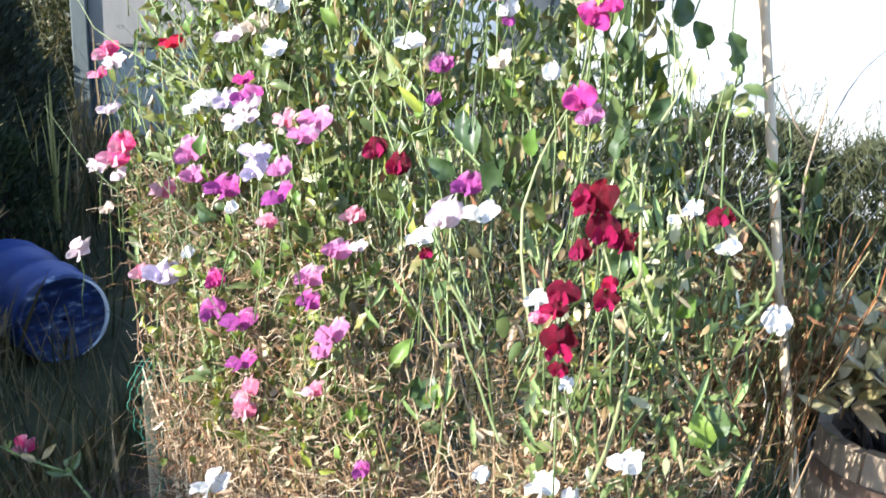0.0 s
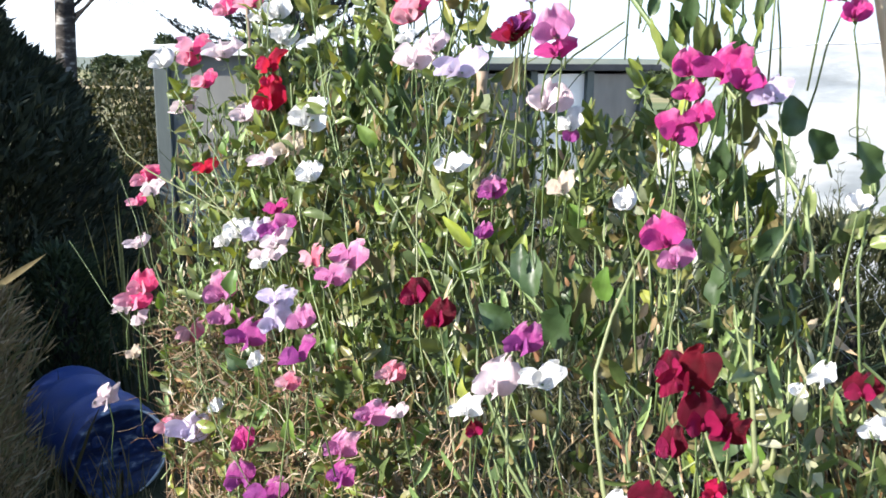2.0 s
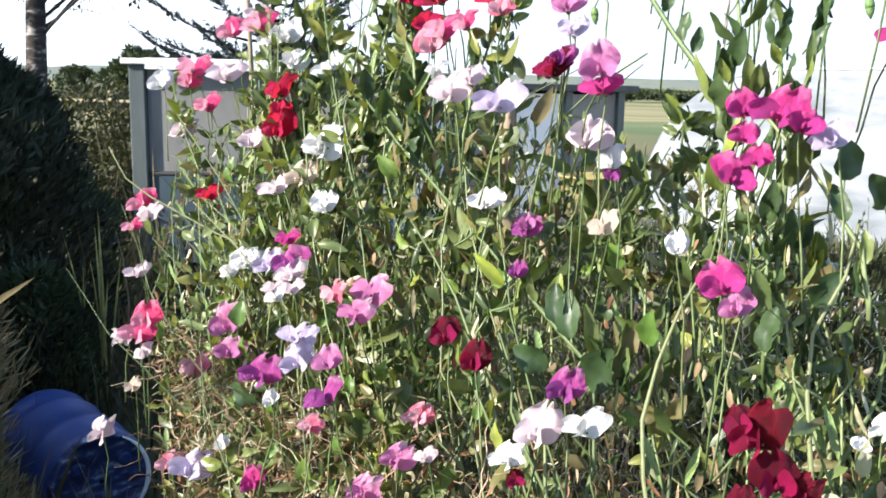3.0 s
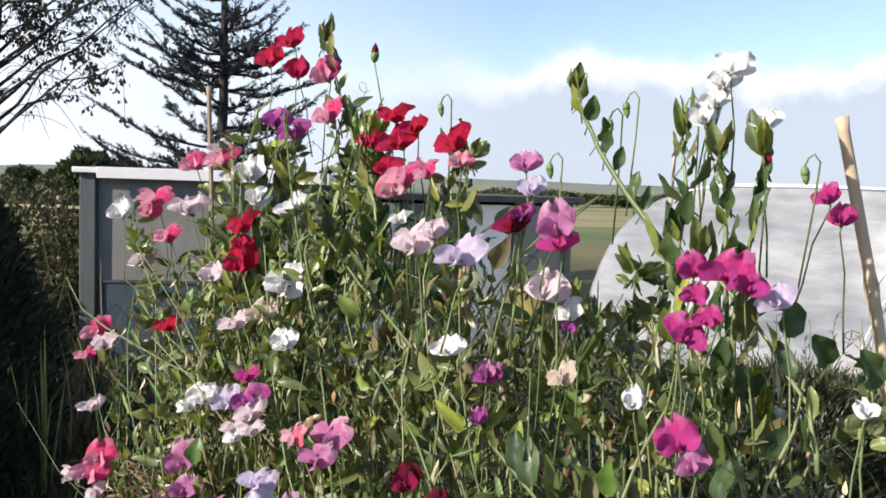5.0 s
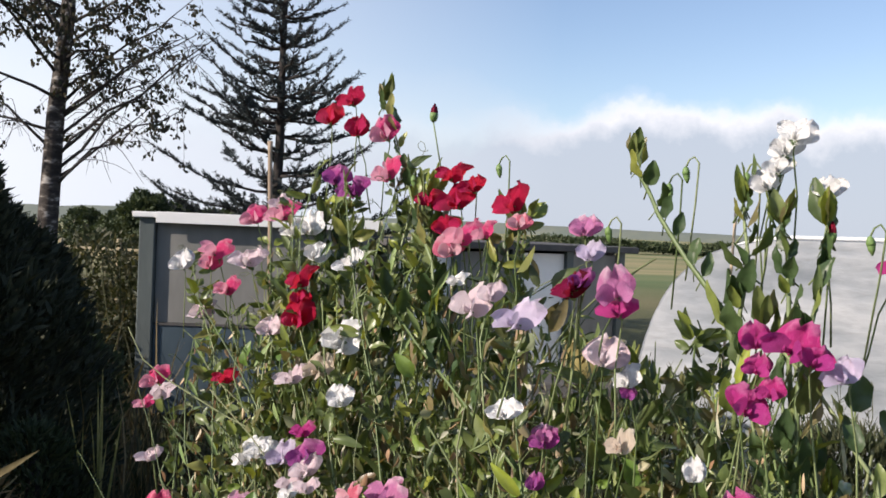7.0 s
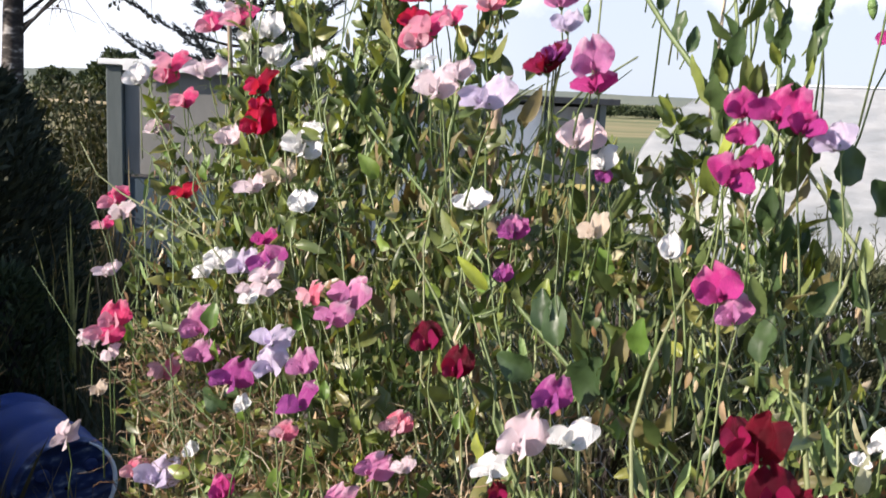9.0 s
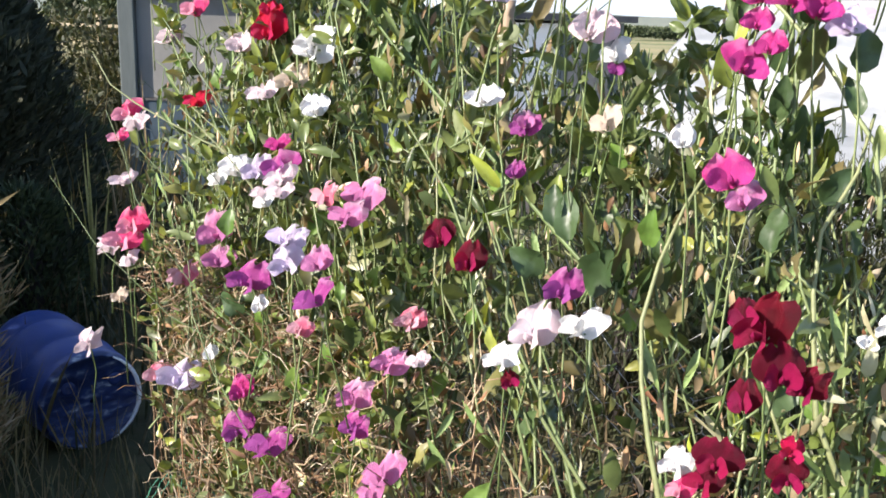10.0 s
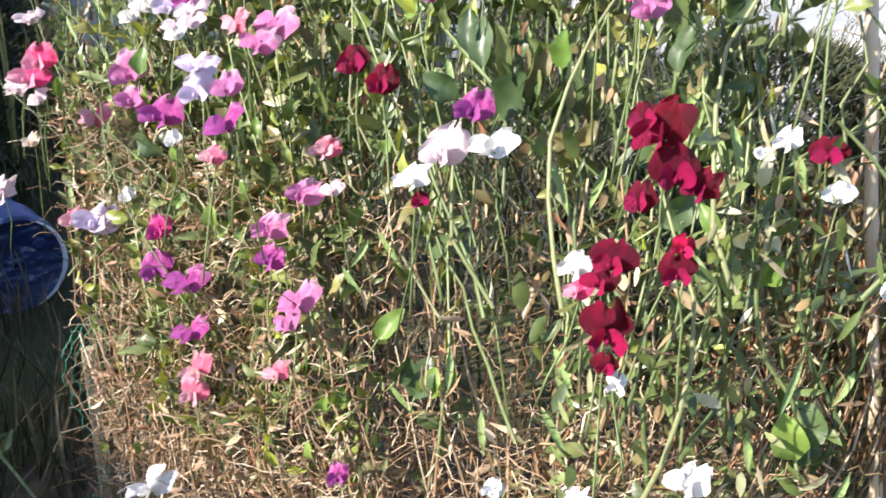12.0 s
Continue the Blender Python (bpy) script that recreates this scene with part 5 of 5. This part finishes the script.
WHITE_MORE = [
    (0.221, 1.08, 0.577, 0.024), (0.285, 1.071, 0.643, 0.036), (0.155, 1.051, 0.855, 0.023), (0.196, 1.011, 0.769, 0.016),
    (0.443, 1.096, 0.837, 0.035), (-0.447, 1.823, 1.328, 0.047), (-0.488, 1.853, 1.32, 0.039), (-0.349, 1.716, 1.267, 0.041),
    (-0.336, 1.66, 1.164, 0.05), (-0.331, 1.617, 1.077, 0.034), (-0.125, 1.428, 1.269, 0.024), (-0.365, 1.518, 0.951, 0.025),
    (-0.464, 1.672, 0.968, 0.038), (-0.503, 1.697, 0.946, 0.036),
]
CREAM = [
    (0.082, 1.3, 1.105, 0.036), (-0.68, 1.688, 0.738, 0.03), (-0.374, 1.665, 1.109, 0.046),
]
for kind, rows in (("scarlet", SCARLET), ("rose", ROSE), ("violet", VIOLET), ("coral", CORAL), ("mauve", MAUVE), ("lavender", LAVENDER), ("magenta", MAGENTA), ("maroon", MAROON), ("blush", BLUSH), ("white", WHITE), ("white", WHITE_MORE), ("cream", CREAM)):
    for row in rows:
        bloom(kind, *row, face=(U(-0.6, -0.2), -0.9, U(0.0, 0.3)) if kind == "white" and row[2] > 1.35 else None)


def bud(x, y, z, kind, size=0.0115, hook=True):
    """A closed bud nodding on a hooked stalk, or upright."""
    p = Vector((x, y, z))
    plant = nearest_plant(p)
    s = Soup()
    d = Vector((0.15, -0.1, -1)) if hook else Vector((0.05, 0, 1))
    d.normalize()
    a = p - d * size * 0.9
    s.tube([local(plant, a + d * size * t) for t in (0.0, 0.3, 0.7, 1.2, 1.7)], [size * r for r in (0.10, 0.34, 0.40, 0.32, 0.06)], 7)
    part("bud", s.mesh("bud", PETALS[kind][0][0].materials[0] if kind else CALYX), plant, "closed flower bud")
    s = Soup()
    s.tube([local(plant, a + d * size * t) for t in (-0.12, 0.1, 0.5, 0.8)], [size * r for r in (0.12, 0.34, 0.43, 0.40)], 7)
    part("calyx", s.mesh("bud_calyx", CALYX), plant)
    foot = a + Vector((U(-0.02, 0.02), 0.02, -U(0.10, 0.16)))
    pts = [a, a + Vector((0.004, 0, 0.010)), a + Vector((0.010, 0, 0.014)), a + Vector((0.016, 0, 0.006)), a.lerp(foot, 0.3) + Vector((0.012, 0, 0)), foot] if hook else [a, a.lerp(foot, 0.4), foot]
    stalk(plant, pts, 0.0012)


for row in ((-0.10, 1.596, 1.417, ""), (0.151, 1.423, 1.408, ""), (0.132, 1.426, 1.387, ""), (0.217, 1.38, 1.40, ""), (0.33, 1.28, 1.33, ""), (-0.24, 1.66, 1.40, ""), (0.06, 1.42, 1.33, "")):
    bud(*row)
bud(-0.227, 1.737, 1.521, "maroon", 0.017, False)
bud(0.297, 1.309, 1.345, "maroon", 0.014, False)


# ---- stems, leaves, tendrils and pods of each plant ----
def curl(s, p, d, size):
    """A thin tendril that ends in a coil."""
    p, d = Vector(p), Vector(d).normalized()
    side = d.cross(Vector((0.2, 1, 0.1))).normalized()
    pts = [p + d * size * t * 0.5 for t in (0, 0.5, 1.0)]
    c = pts[-1]
    for i in range(1, 9):
        a = i * 0.8
        r = size * 0.16 * (1 - i / 11)
        pts.append(c + d * (size * 0.05 * i * 0.4 + r * math.sin(a)) + side * r * (1 - math.cos(a)))
    s.tube(pts, 0.0006, 3, cap=False)


def leaf_on(plant, p, broad=False, scale=None, yaw=None, tilt=None, roll=0.7):
    """One pair of leaflets set on a stem at p."""
    me = rnd.choice({"narrow": NARROW, "round": ROUND, "oval": OVAL, True: BROAD, False: LEAVES}[broad])
    k = scale or U(0.75, 1.25)
    rot = Euler((tilt if tilt is not None else U(-0.9, 0.7), U(-roll, roll), yaw if yaw is not None else U(-1.8, 1.8)))
    part("leaf", me, plant, m=Matrix.LocRotScale(local(plant, p), rot, Vector((k, k, k))))


tendrils = Soup()
for i, plant in enumerate(plants):
    for j in range(3 if i < 2 else 5 if i < 7 else 3):
        q = (i + rnd.random()) / 15
        top_x = bed_point(q, 1.1, 0).x
        top = steps(DENSE_TOP, top_x) + U(-0.12, 0.14)
        deep = U(0.02, 0.14)
        line = []
        n = 12
        ph, am = U(0, 6.3), U(0.012, 0.035) * (1.0 if i < 8 else 1.5)
        lean = max(-0.16, min(0.16, rnd.gauss(0, 0.10 if i > 1 else 0.05)))
        if j > 1 and abs(top_x - 0.05) < 0.17 and rnd.random() < 0.5:
            continue
        for k in range(n + 1):
            z = 0.03 + (top - 0.03) * k / n
            p = bed_point(q, z, deep)
            line.append(p + Vector((am * math.sin(z * 9 + ph) + lean * (z - 0.6), am * math.cos(z * 7 + ph), 0)))
        cut = max(1, min(n - 2, int((U(0.42, 0.66) if line[0].x < -0.3 else U(0.60, 0.92)) / top * n)))
        width = [lerp(0.0024, 0.0013, k / n) for k in range(n + 1)]
        stalk(plant, line[cut:], width[cut:], "stem", flat=0.6)
        stalk(plant, line[:cut + 1], width[:cut + 1], "lower_stem", mat=DEAD_STEM, flat=0.6)
        for k in range(21 if i > 1 else 13):
            t = U(0.34, 1.0)
            m = min(n - 1, int(t * n))
            p = line[m].lerp(line[m + 1], t * n - m)
            if (p.z < 0.35 and rnd.random() < 0.7) or (p.x > -0.06 and p.z < 1.0 and rnd.random() < 0.6):
                continue
            leaf_on(plant, p)
            if rnd.random() < 0.4:
                curl(tendrils, p, (U(-0.6, 0.6), U(-0.9, -0.1), U(0.3, 1)), U(0.05, 0.10))
    for j in range(4):
        q = (i + rnd.random()) / 15
        x = bed_point(q, 1.0, 0).x
        p = bed_point(q, U(0.55, steps(DENSE_TOP, x)), U(-0.02, 0.03))
        s = Soup()
        s.blade(local(plant, p), (U(-0.6, 0.6), U(-0.3, 0.1), U(-1, -0.5)), (1, U(-0.5, 0.5), 0), U(0.04, 0.065), 0.009, U(-0.1, 0.2), fold=0.6, rows=4)
        part("pod", s.mesh("pod", POD), plant, "flat green seed pod")


# ---- strong winged shoots that stand clear of the mass ----
def shoot(pts, r0, r1, leaves, broad=True, scale=1.0):
    plant = nearest_plant(Vector(pts[-1]))
    fine = []
    pts = [Vector(p) for p in pts]
    for a, b in zip(pts, pts[1:]):
        for t in (0, 0.34, 0.67):
            fine.append(a.lerp(b, t) + Vector((U(-0.002, 0.002), U(-0.002, 0.002), 0)))
    fine.append(pts[-1])
    n = len(fine) - 1
    stalk(plant, fine, [lerp(r0, r1, k / n) for k in range(n + 1)], "winged_stem", flat=0.45, sides=6)
    leaves = int(leaves * 2.4)
    broad = "narrow" if broad else False
    for k in range(leaves):
        t = (k + U(0.3, 0.9)) / leaves
        m = min(n - 1, int(t * n))
        leaf_on(plant, fine[m].lerp(fine[m + 1], t * n - m), rnd.choice((broad, "oval", "oval")) if broad else False, scale * U(0.9, 1.4) * lerp(1.0, 0.7, t), tilt=U(-0.45, 0.45), roll=0.38)
    tip = fine[-1]
    for _ in range(5):
        leaf_on(plant, tip, broad, scale * U(0.8, 1.25), tilt=U(-0.35, 0.35), roll=0.4)


shoot([(0.227, 1.3, 1.135), (0.189, 1.329, 1.251), (0.132, 1.389, 1.336), (0.096, 1.443, 1.404), (0.088, 1.473, 1.427)], 0.0040, 0.0022, 6, scale=0.75)
shoot([(0.204, 1.3, 1.123), (0.205, 1.316, 1.249), (0.218, 1.337, 1.305), (0.213, 1.37, 1.37)], 0.0030, 0.0017, 6, scale=0.8)
shoot([(0.259, 1.27, 1.122), (0.252, 1.298, 1.272), (0.254, 1.317, 1.307), (0.249, 1.339, 1.347)], 0.0030, 0.0017, 6, scale=0.75)
shoot([(0.255, 1.24, 1.017), (0.258, 1.253, 1.17), (0.277, 1.282, 1.266), (0.293, 1.314, 1.346)], 0.0036, 0.0020, 8, scale=0.85)
shoot([(0.129, 1.26, 0.899), (0.106, 1.251, 0.93), (0.066, 1.283, 0.951), (-0.046, 1.394, 1.037), (-0.2, 1.554, 1.157), (-0.357, 1.731, 1.287)], 0.0033, 0.0023, 14, scale=1.0)
shoot([(-0.17, 1.57, 1.12), (-0.198, 1.606, 1.281), (-0.254, 1.695, 1.385), (-0.292, 1.763, 1.473), (-0.335, 1.838, 1.546)], 0.0030, 0.0016, 8, scale=0.8)
shoot([(0.335, 1.19, 1.03), (0.322, 1.2, 1.102), (0.275, 1.249, 1.181), (0.227, 1.296, 1.235)], 0.0026, 0.0019, 3, scale=0.8)
shoot([(0.575, 1.33, 0.7), (0.571, 1.335, 0.755), (0.556, 1.345, 0.83), (0.552, 1.35, 0.872), (0.547, 1.35, 0.925)], 0.0032, 0.0016, 5, scale=0.75)
shoot([(0.552, 1.35, 0.86), (0.53, 1.36, 0.905), (0.495, 1.37, 0.955)], 0.0020, 0.0014, 2, broad=False, scale=0.7)
shoot([(-0.111, 1.52, 1.098), (-0.103, 1.53, 1.239), (-0.067, 1.55, 1.34)], 0.0026, 0.0016, 6, scale=0.7)
shoot([(0.03, 1.22, 0.72), (0, 1.25, 0.8), (-0.063, 1.3, 0.914)], 0.0027, 0.0019, 3, scale=0.7)
# leafy side shoots just under the highest blooms
for _ in range(26):
    x = rnd.choice((U(-0.62, -0.05), U(-0.45, -0.10), U(0.10, 0.30)))
    top = steps(DENSE_TOP, x) + U(-0.05, 0.12)
    d = U(0.01, 0.14)
    lean = U(-0.05, 0.05)
    shoot([(x + lean * (1 - z), front(x, top - 0.24 * (1 - z)) + d, top - 0.24 * (1 - z)) for z in (0.0, 0.5, 1.0)], 0.0022, 0.0014, 8 if x < 0.1 else 4, broad=rnd.random() < 0.6, scale=U(0.65, 0.95))
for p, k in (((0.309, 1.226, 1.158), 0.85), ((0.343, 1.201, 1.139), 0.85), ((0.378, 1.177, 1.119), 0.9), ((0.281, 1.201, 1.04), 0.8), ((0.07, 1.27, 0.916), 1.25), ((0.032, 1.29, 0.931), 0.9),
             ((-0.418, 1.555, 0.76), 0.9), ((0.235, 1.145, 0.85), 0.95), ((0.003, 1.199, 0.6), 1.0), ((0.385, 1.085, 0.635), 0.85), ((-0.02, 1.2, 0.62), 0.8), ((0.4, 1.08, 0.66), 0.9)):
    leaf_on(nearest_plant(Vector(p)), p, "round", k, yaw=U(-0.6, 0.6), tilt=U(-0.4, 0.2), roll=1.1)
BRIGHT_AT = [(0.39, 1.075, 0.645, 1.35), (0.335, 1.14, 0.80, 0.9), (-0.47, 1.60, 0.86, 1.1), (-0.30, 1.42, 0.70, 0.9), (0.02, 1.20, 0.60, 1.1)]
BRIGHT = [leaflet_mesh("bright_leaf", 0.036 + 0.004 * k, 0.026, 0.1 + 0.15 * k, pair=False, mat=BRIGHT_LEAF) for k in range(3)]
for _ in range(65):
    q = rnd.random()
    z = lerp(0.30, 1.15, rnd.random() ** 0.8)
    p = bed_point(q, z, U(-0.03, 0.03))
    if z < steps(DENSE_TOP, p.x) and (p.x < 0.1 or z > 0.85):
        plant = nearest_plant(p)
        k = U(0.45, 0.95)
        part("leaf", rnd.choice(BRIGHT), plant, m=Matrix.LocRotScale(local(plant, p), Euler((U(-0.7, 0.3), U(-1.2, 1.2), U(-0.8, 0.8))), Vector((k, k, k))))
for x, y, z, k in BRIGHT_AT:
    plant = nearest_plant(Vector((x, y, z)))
    part("leaf", BRIGHT[0], plant, "bright green leaf with sun put into its colour", Matrix.LocRotScale(local(plant, (x, y, z)), Euler((U(-0.4, 0.1), U(-0.6, 0.6), U(-0.4, 0.4))), Vector((k, k, k))))
yl = part("leaf", BROAD[0].copy(), nearest_plant(Vector((0.297, 1.118, 0.873))), "yellowed leaf", Matrix.LocRotScale(local(nearest_plant(Vector((0.297, 1.118, 0.873))), (0.315, 1.105, 0.866)), Euler((0.5, -1.45, 0.2)), Vector((0.75, 0.6, 0.6))))
yl.data.materials[0] = YELLOW_LEAF

# a fallen sweet pea trailing through the grass
trail = thing("sweet_pea_trail", "fallen sweet pea stem trailing through shaded grass with a pink bloom", "sweet pea", (-0.62, 1.5, 0.0))
s = Soup()
s.tube([(0.0, 0.0, 0.12), (-0.12, 0.06, 0.20), (-0.25, 0.14, 0.17), (-0.40, 0.24, 0.14), (-0.55, 0.34, 0.12)], [0.003, 0.003, 0.0028, 0.0025, 0.002], 5)
part("stem", s.mesh("stem", STEM_GREEN), trail)
for p in ((-0.12, 0.06, 0.20), (-0.14, 0.07, 0.20), (-0.22, 0.12, 0.18), (-0.33, 0.19, 0.16), (-0.48, 0.28, 0.13)):
    part("leaf", rnd.choice(LEAVES), trail, m=pose(*p, U(-40, 30), U(-30, 30), U(-90, 90)))
bloom("rose", -0.99, 1.84, 0.10, 0.045, plant=trail)

# ---- the mass of foliage and of dry stems ----
mass, stems, dry, broad = Soup(), Soup(), Soup(), Soup()


def hollow(x, z):
    """The dark hollow in the middle of the bed, where few stems stand."""
    return ((x - 0.04) / 0.19) ** 2 + ((z - 0.70) / 0.23) ** 2 < 1.0


for _ in range(400):
    q = rnd.random()
    top_x = bed_point(q, 1.1, 0).x
    top = steps(DENSE_TOP, top_x) + 0.06 - 0.55 * rnd.random()
    z0 = max(0.42 if top_x < -0.35 else U(0.58, 0.80), top - U(0.12, 0.5))
    if z0 > top - 0.06 or (-0.35 < top_x < 0.35 and top < 1.0 and rnd.random() < 0.5):
        continue
    deep = 0.04 + 0.36 * rnd.random() ** 1.2
    lean, bow, thick = rnd.gauss(0, 0.15), U(-0.09, 0.09), U(0.5, 1.1)
    if top_x > -0.02:
        if rnd.random() < 0.45:
            continue
        lean, bow, z0 = max(-0.11, min(0.11, lean * 1.4)), bow * 1.3, max(0.64, z0, top - U(0.14, 0.34))
    if q < 0.2:
        lean = abs(lean) * 0.7
    if (hollow(top_x, 0.5 * (z0 + top)) and rnd.random() < 0.7) or (top_x < -0.50 and rnd.random() < 0.6):
        continue
    line = [bed_point(q, lerp(z0, top, k / 6), deep) + Vector((lean * k / 6 + bow * math.sin(math.pi * k / 6) + U(-0.012, 0.012), U(-0.012, 0.012), 0)) for k in range(7)]
    stems.tube(line, [lerp(0.0024, 0.0013, k / 6) * thick for k in range(7)], 4, cap=False)
for _ in range(20):
    q = U(0.60, 0.99)
    z0 = U(0.58, 0.85)
    z1 = z0 + U(0.15, 0.32)
    deep, lean, bow = U(-0.05, 0.10), U(-0.09, 0.09), U(-0.05, 0.05)
    line = [bed_point(q, lerp(z0, z1, k / 6), deep) + Vector((lean * k / 6 + bow * math.sin(math.pi * k / 6) + U(-0.006, 0.006), U(-0.006, 0.006), 0)) for k in range(7)]
    stems.tube(line, [lerp(0.0032, 0.0016, k / 6) for k in range(7)], 5, cap=False, flat=0.5)
for _ in range(40000):
    q = rnd.random()
    z = lerp(0.22, 1.32, rnd.random() ** 0.85)
    x = bed_point(q, z, 0).x
    if z > steps(DENSE_TOP, x) - 0.02 + U(-0.12, 0.05):
        continue
    if z < 0.74 and rnd.random() < (0.74 - z) * 2.3:
        continue
    if noise.noise((x * 8, z * 6, 3.3)) + 0.5 * noise.noise((x * 19, z * 15, 8.1)) < -0.04 and rnd.random() < 0.88:
        continue
    if (hollow(x, z) and rnd.random() < 0.72) or (z > 1.08 and rnd.random() < 0.45) or (x < -0.50 and z > 0.70 and rnd.random() < 0.55 + 1.0 * (-0.50 - x)):
        continue
    p = bed_point(q, z, 0.015 + 0.40 * rnd.random() ** 1.5)
    if x > 0.34 and rnd.random() < (0.5 if z > 0.82 else 0.85):
        continue
    up = rnd.random() < 0.60
    if -0.02 < x and z < 1.02 and rnd.random() < (0.76 if z > 0.45 else 0.6):
        continue
    a = Vector((U(-0.4, 0.4), U(-0.4, 0.3), rnd.choice((-1, 1)))) if up else Vector((U(-0.9, 0.9), U(-0.9, 0.5), U(-0.6, 1.0)))
    ln = U(0.014, 0.046) if up else U(0.012, 0.036)
    mass.blade(p, a, (U(-1, 1), U(-1, 1), U(-0.3, 0.3)), ln, ln * (U(0.10, 0.24) if up else U(0.25, 0.6)), U(-0.25, 0.4), fold=U(0.1, 0.7), rows=3)
for _ in range(19000):
    q = rnd.random()
    z = 0.80 * rnd.random() ** 1.15
    x = bed_point(q, z, 0).x
    if rnd.random() < max(0.0, x) * 0.7 or (x > -0.02 and z > 0.62 and rnd.random() < 0.75):
        continue
    if hollow(x, z) and rnd.random() < 0.55:
        continue
    deep = -0.01 + 0.34 * rnd.random() ** 1.6
    p = bed_point(q, z, deep)
    d = Vector((U(-1, 1), U(-0.6, 0.4), U(-0.7, 0.9))).normalized()
    ln = U(0.015, 0.11)
    if rnd.random() < 0.55:
        r = U(0.0006, 0.0013)
        dry.tube(wander(p, p + d * ln, 5, 0.010), [r, r, r * 0.9, r * 0.8, r * 0.7, r * 0.5], 3, cap=False)
    else:
        ln = U(0.008, 0.034)
        dry.blade(p, d, (U(-1, 1), U(-1, 1), U(-1, 1)), ln, ln * U(0.08, 0.28), U(-0.8, 0.8), fold=U(0.2, 0.9), rows=3)
for _ in range(170):
    z = U(0.02, 0.62)
    p = bed_point(U(-0.01, 0.06), z, U(0.0, 0.25))
    d = Vector((U(-0.8, 0.8), U(-0.6, 0.4), U(-1.0, 0.8))).normalized()
    dry.tube(wander(p, p + d * U(0.02, 0.08), 4, 0.010), U(0.0007, 0.0015), 3, cap=False)
for _ in range(230):
    q, z = rnd.random(), U(0.0, 0.1)
    p = bed_point(q, z, U(0, 0.3))
    top = bed_point(q, U(0.3, 0.7), U(0.0, 0.25)) + Vector((U(-0.16, 0.16), 0, 0))
    dry.tube(wander(p, top, 9, 0.016), U(0.0008, 0.0019), 4, cap=False)
for _ in range(1500):
    q = rnd.random()
    z = lerp(0.62, 1.34, rnd.random() ** 0.8)
    x = bed_point(q, z, 0).x
    if z > steps(DENSE_TOP, x) + U(-0.10, 0.07) or (x > -0.02 and z < 1.0 and rnd.random() < 0.88) or (x < -0.50 and z > 0.72 and rnd.random() < 0.75) or (z > 1.08 and rnd.random() < 0.4):
        continue
    p = bed_point(q, z, 0.01 + 0.30 * rnd.random() ** 1.3)
    ln = U(0.030, 0.055)
    broad.blade(p, (U(-0.7, 0.7), U(-0.7, 0.3), U(-0.4, 1.1)), (U(-1, 1), U(-0.6, 0.6), U(-0.4, 0.4)), ln, ln * U(0.30, 0.52), U(-0.2, 0.6), fold=U(0.2, 0.9), rows=4)
for _ in range(420):
    q, z = U(0.72, 0.97), U(0.45, 0.95)
    p = bed_point(q, z, U(-0.04, 0.03))
    ln = U(0.014, 0.040)
    mass.blade(p, (U(-0.7, 0.7), U(-0.8, 0.3), U(-0.8, 1.0)), (U(-1, 1), U(-0.6, 0.6), U(-0.4, 0.4)), ln, ln * U(0.14, 0.42), U(-0.3, 0.5), fold=U(0.1, 0.6), rows=3)
# pale curled remains of spent blooms and leaves
for _ in range(800):
    q = rnd.random()
    z = U(0.55, 1.25)
    x = bed_point(q, z, 0).x
    if z > steps(DENSE_TOP, x):
        continue
    p = bed_point(q, z, 0.005 + 0.16 * rnd.random() ** 1.4)
    ln = U(0.010, 0.026)
    dry.blade(p, (U(-0.5, 0.5), U(-0.5, 0.2), rnd.choice((-1, -1, 1))), (U(-1, 1), U(-1, 1), 0), ln, ln * U(0.2, 0.5), U(-0.9, 0.9), fold=U(0.5, 1.2), rows=3)
rust = Soup()
for _ in range(1500):
    p = Vector((rnd.gauss(0.51, 0.07), rnd.gauss(1.45, 0.05), rnd.gauss(0.68, 0.09)))
    if p.z > 0.82:
        continue
    ln = U(0.012, 0.036)
    rust.blade(p, (U(-1, 1), U(-1, 0.6), U(-0.9, 0.8)), (U(-1, 1), U(-1, 1), U(-1, 1)), ln, ln * U(0.2, 0.5), U(-0.6, 0.6), fold=U(0.2, 0.9), rows=3)
for _ in range(90):
    p = Vector((U(0.42, 0.60), U(1.30, 1.45), U(0.40, 0.55)))
    rust.tube(wander(p, p + Vector((U(-0.12, 0.12), U(-0.08, 0.08), U(0.15, 0.42))), 4, 0.015), 0.0014, 3, cap=False)
thing("withered_plants", "withered rust-brown plants beside the sweet peas", "dead plants", me=rust.mesh("withered_plants", RUSTY), kind="stuff")
thing("sweet_pea_foliage", "thicket of narrow green sweet pea leaves", "foliage", me=mass.mesh("sweet_pea_foliage", GREEN_MASS), kind="stuff")
thing("sweet_pea_leaves", "mass of oval sweet pea leaves inside the thicket", "foliage", me=broad.mesh("sweet_pea_leaves", BROAD_MASS), kind="stuff")
thing("sweet_pea_stems", "thicket of thin upright green sweet pea stems", "stems", me=stems.mesh("sweet_pea_stems", STEM_MASS), kind="stuff")
thing("dry_stems", "tangle of dead straw-coloured sweet pea stems", "dead stems", me=dry.mesh("dry_stems", STRAW), kind="stuff")
thing("tendrils", "fine curling sweet pea tendrils", "tendrils", me=tendrils.mesh("tendrils", STEM_MASS), kind="stuff")
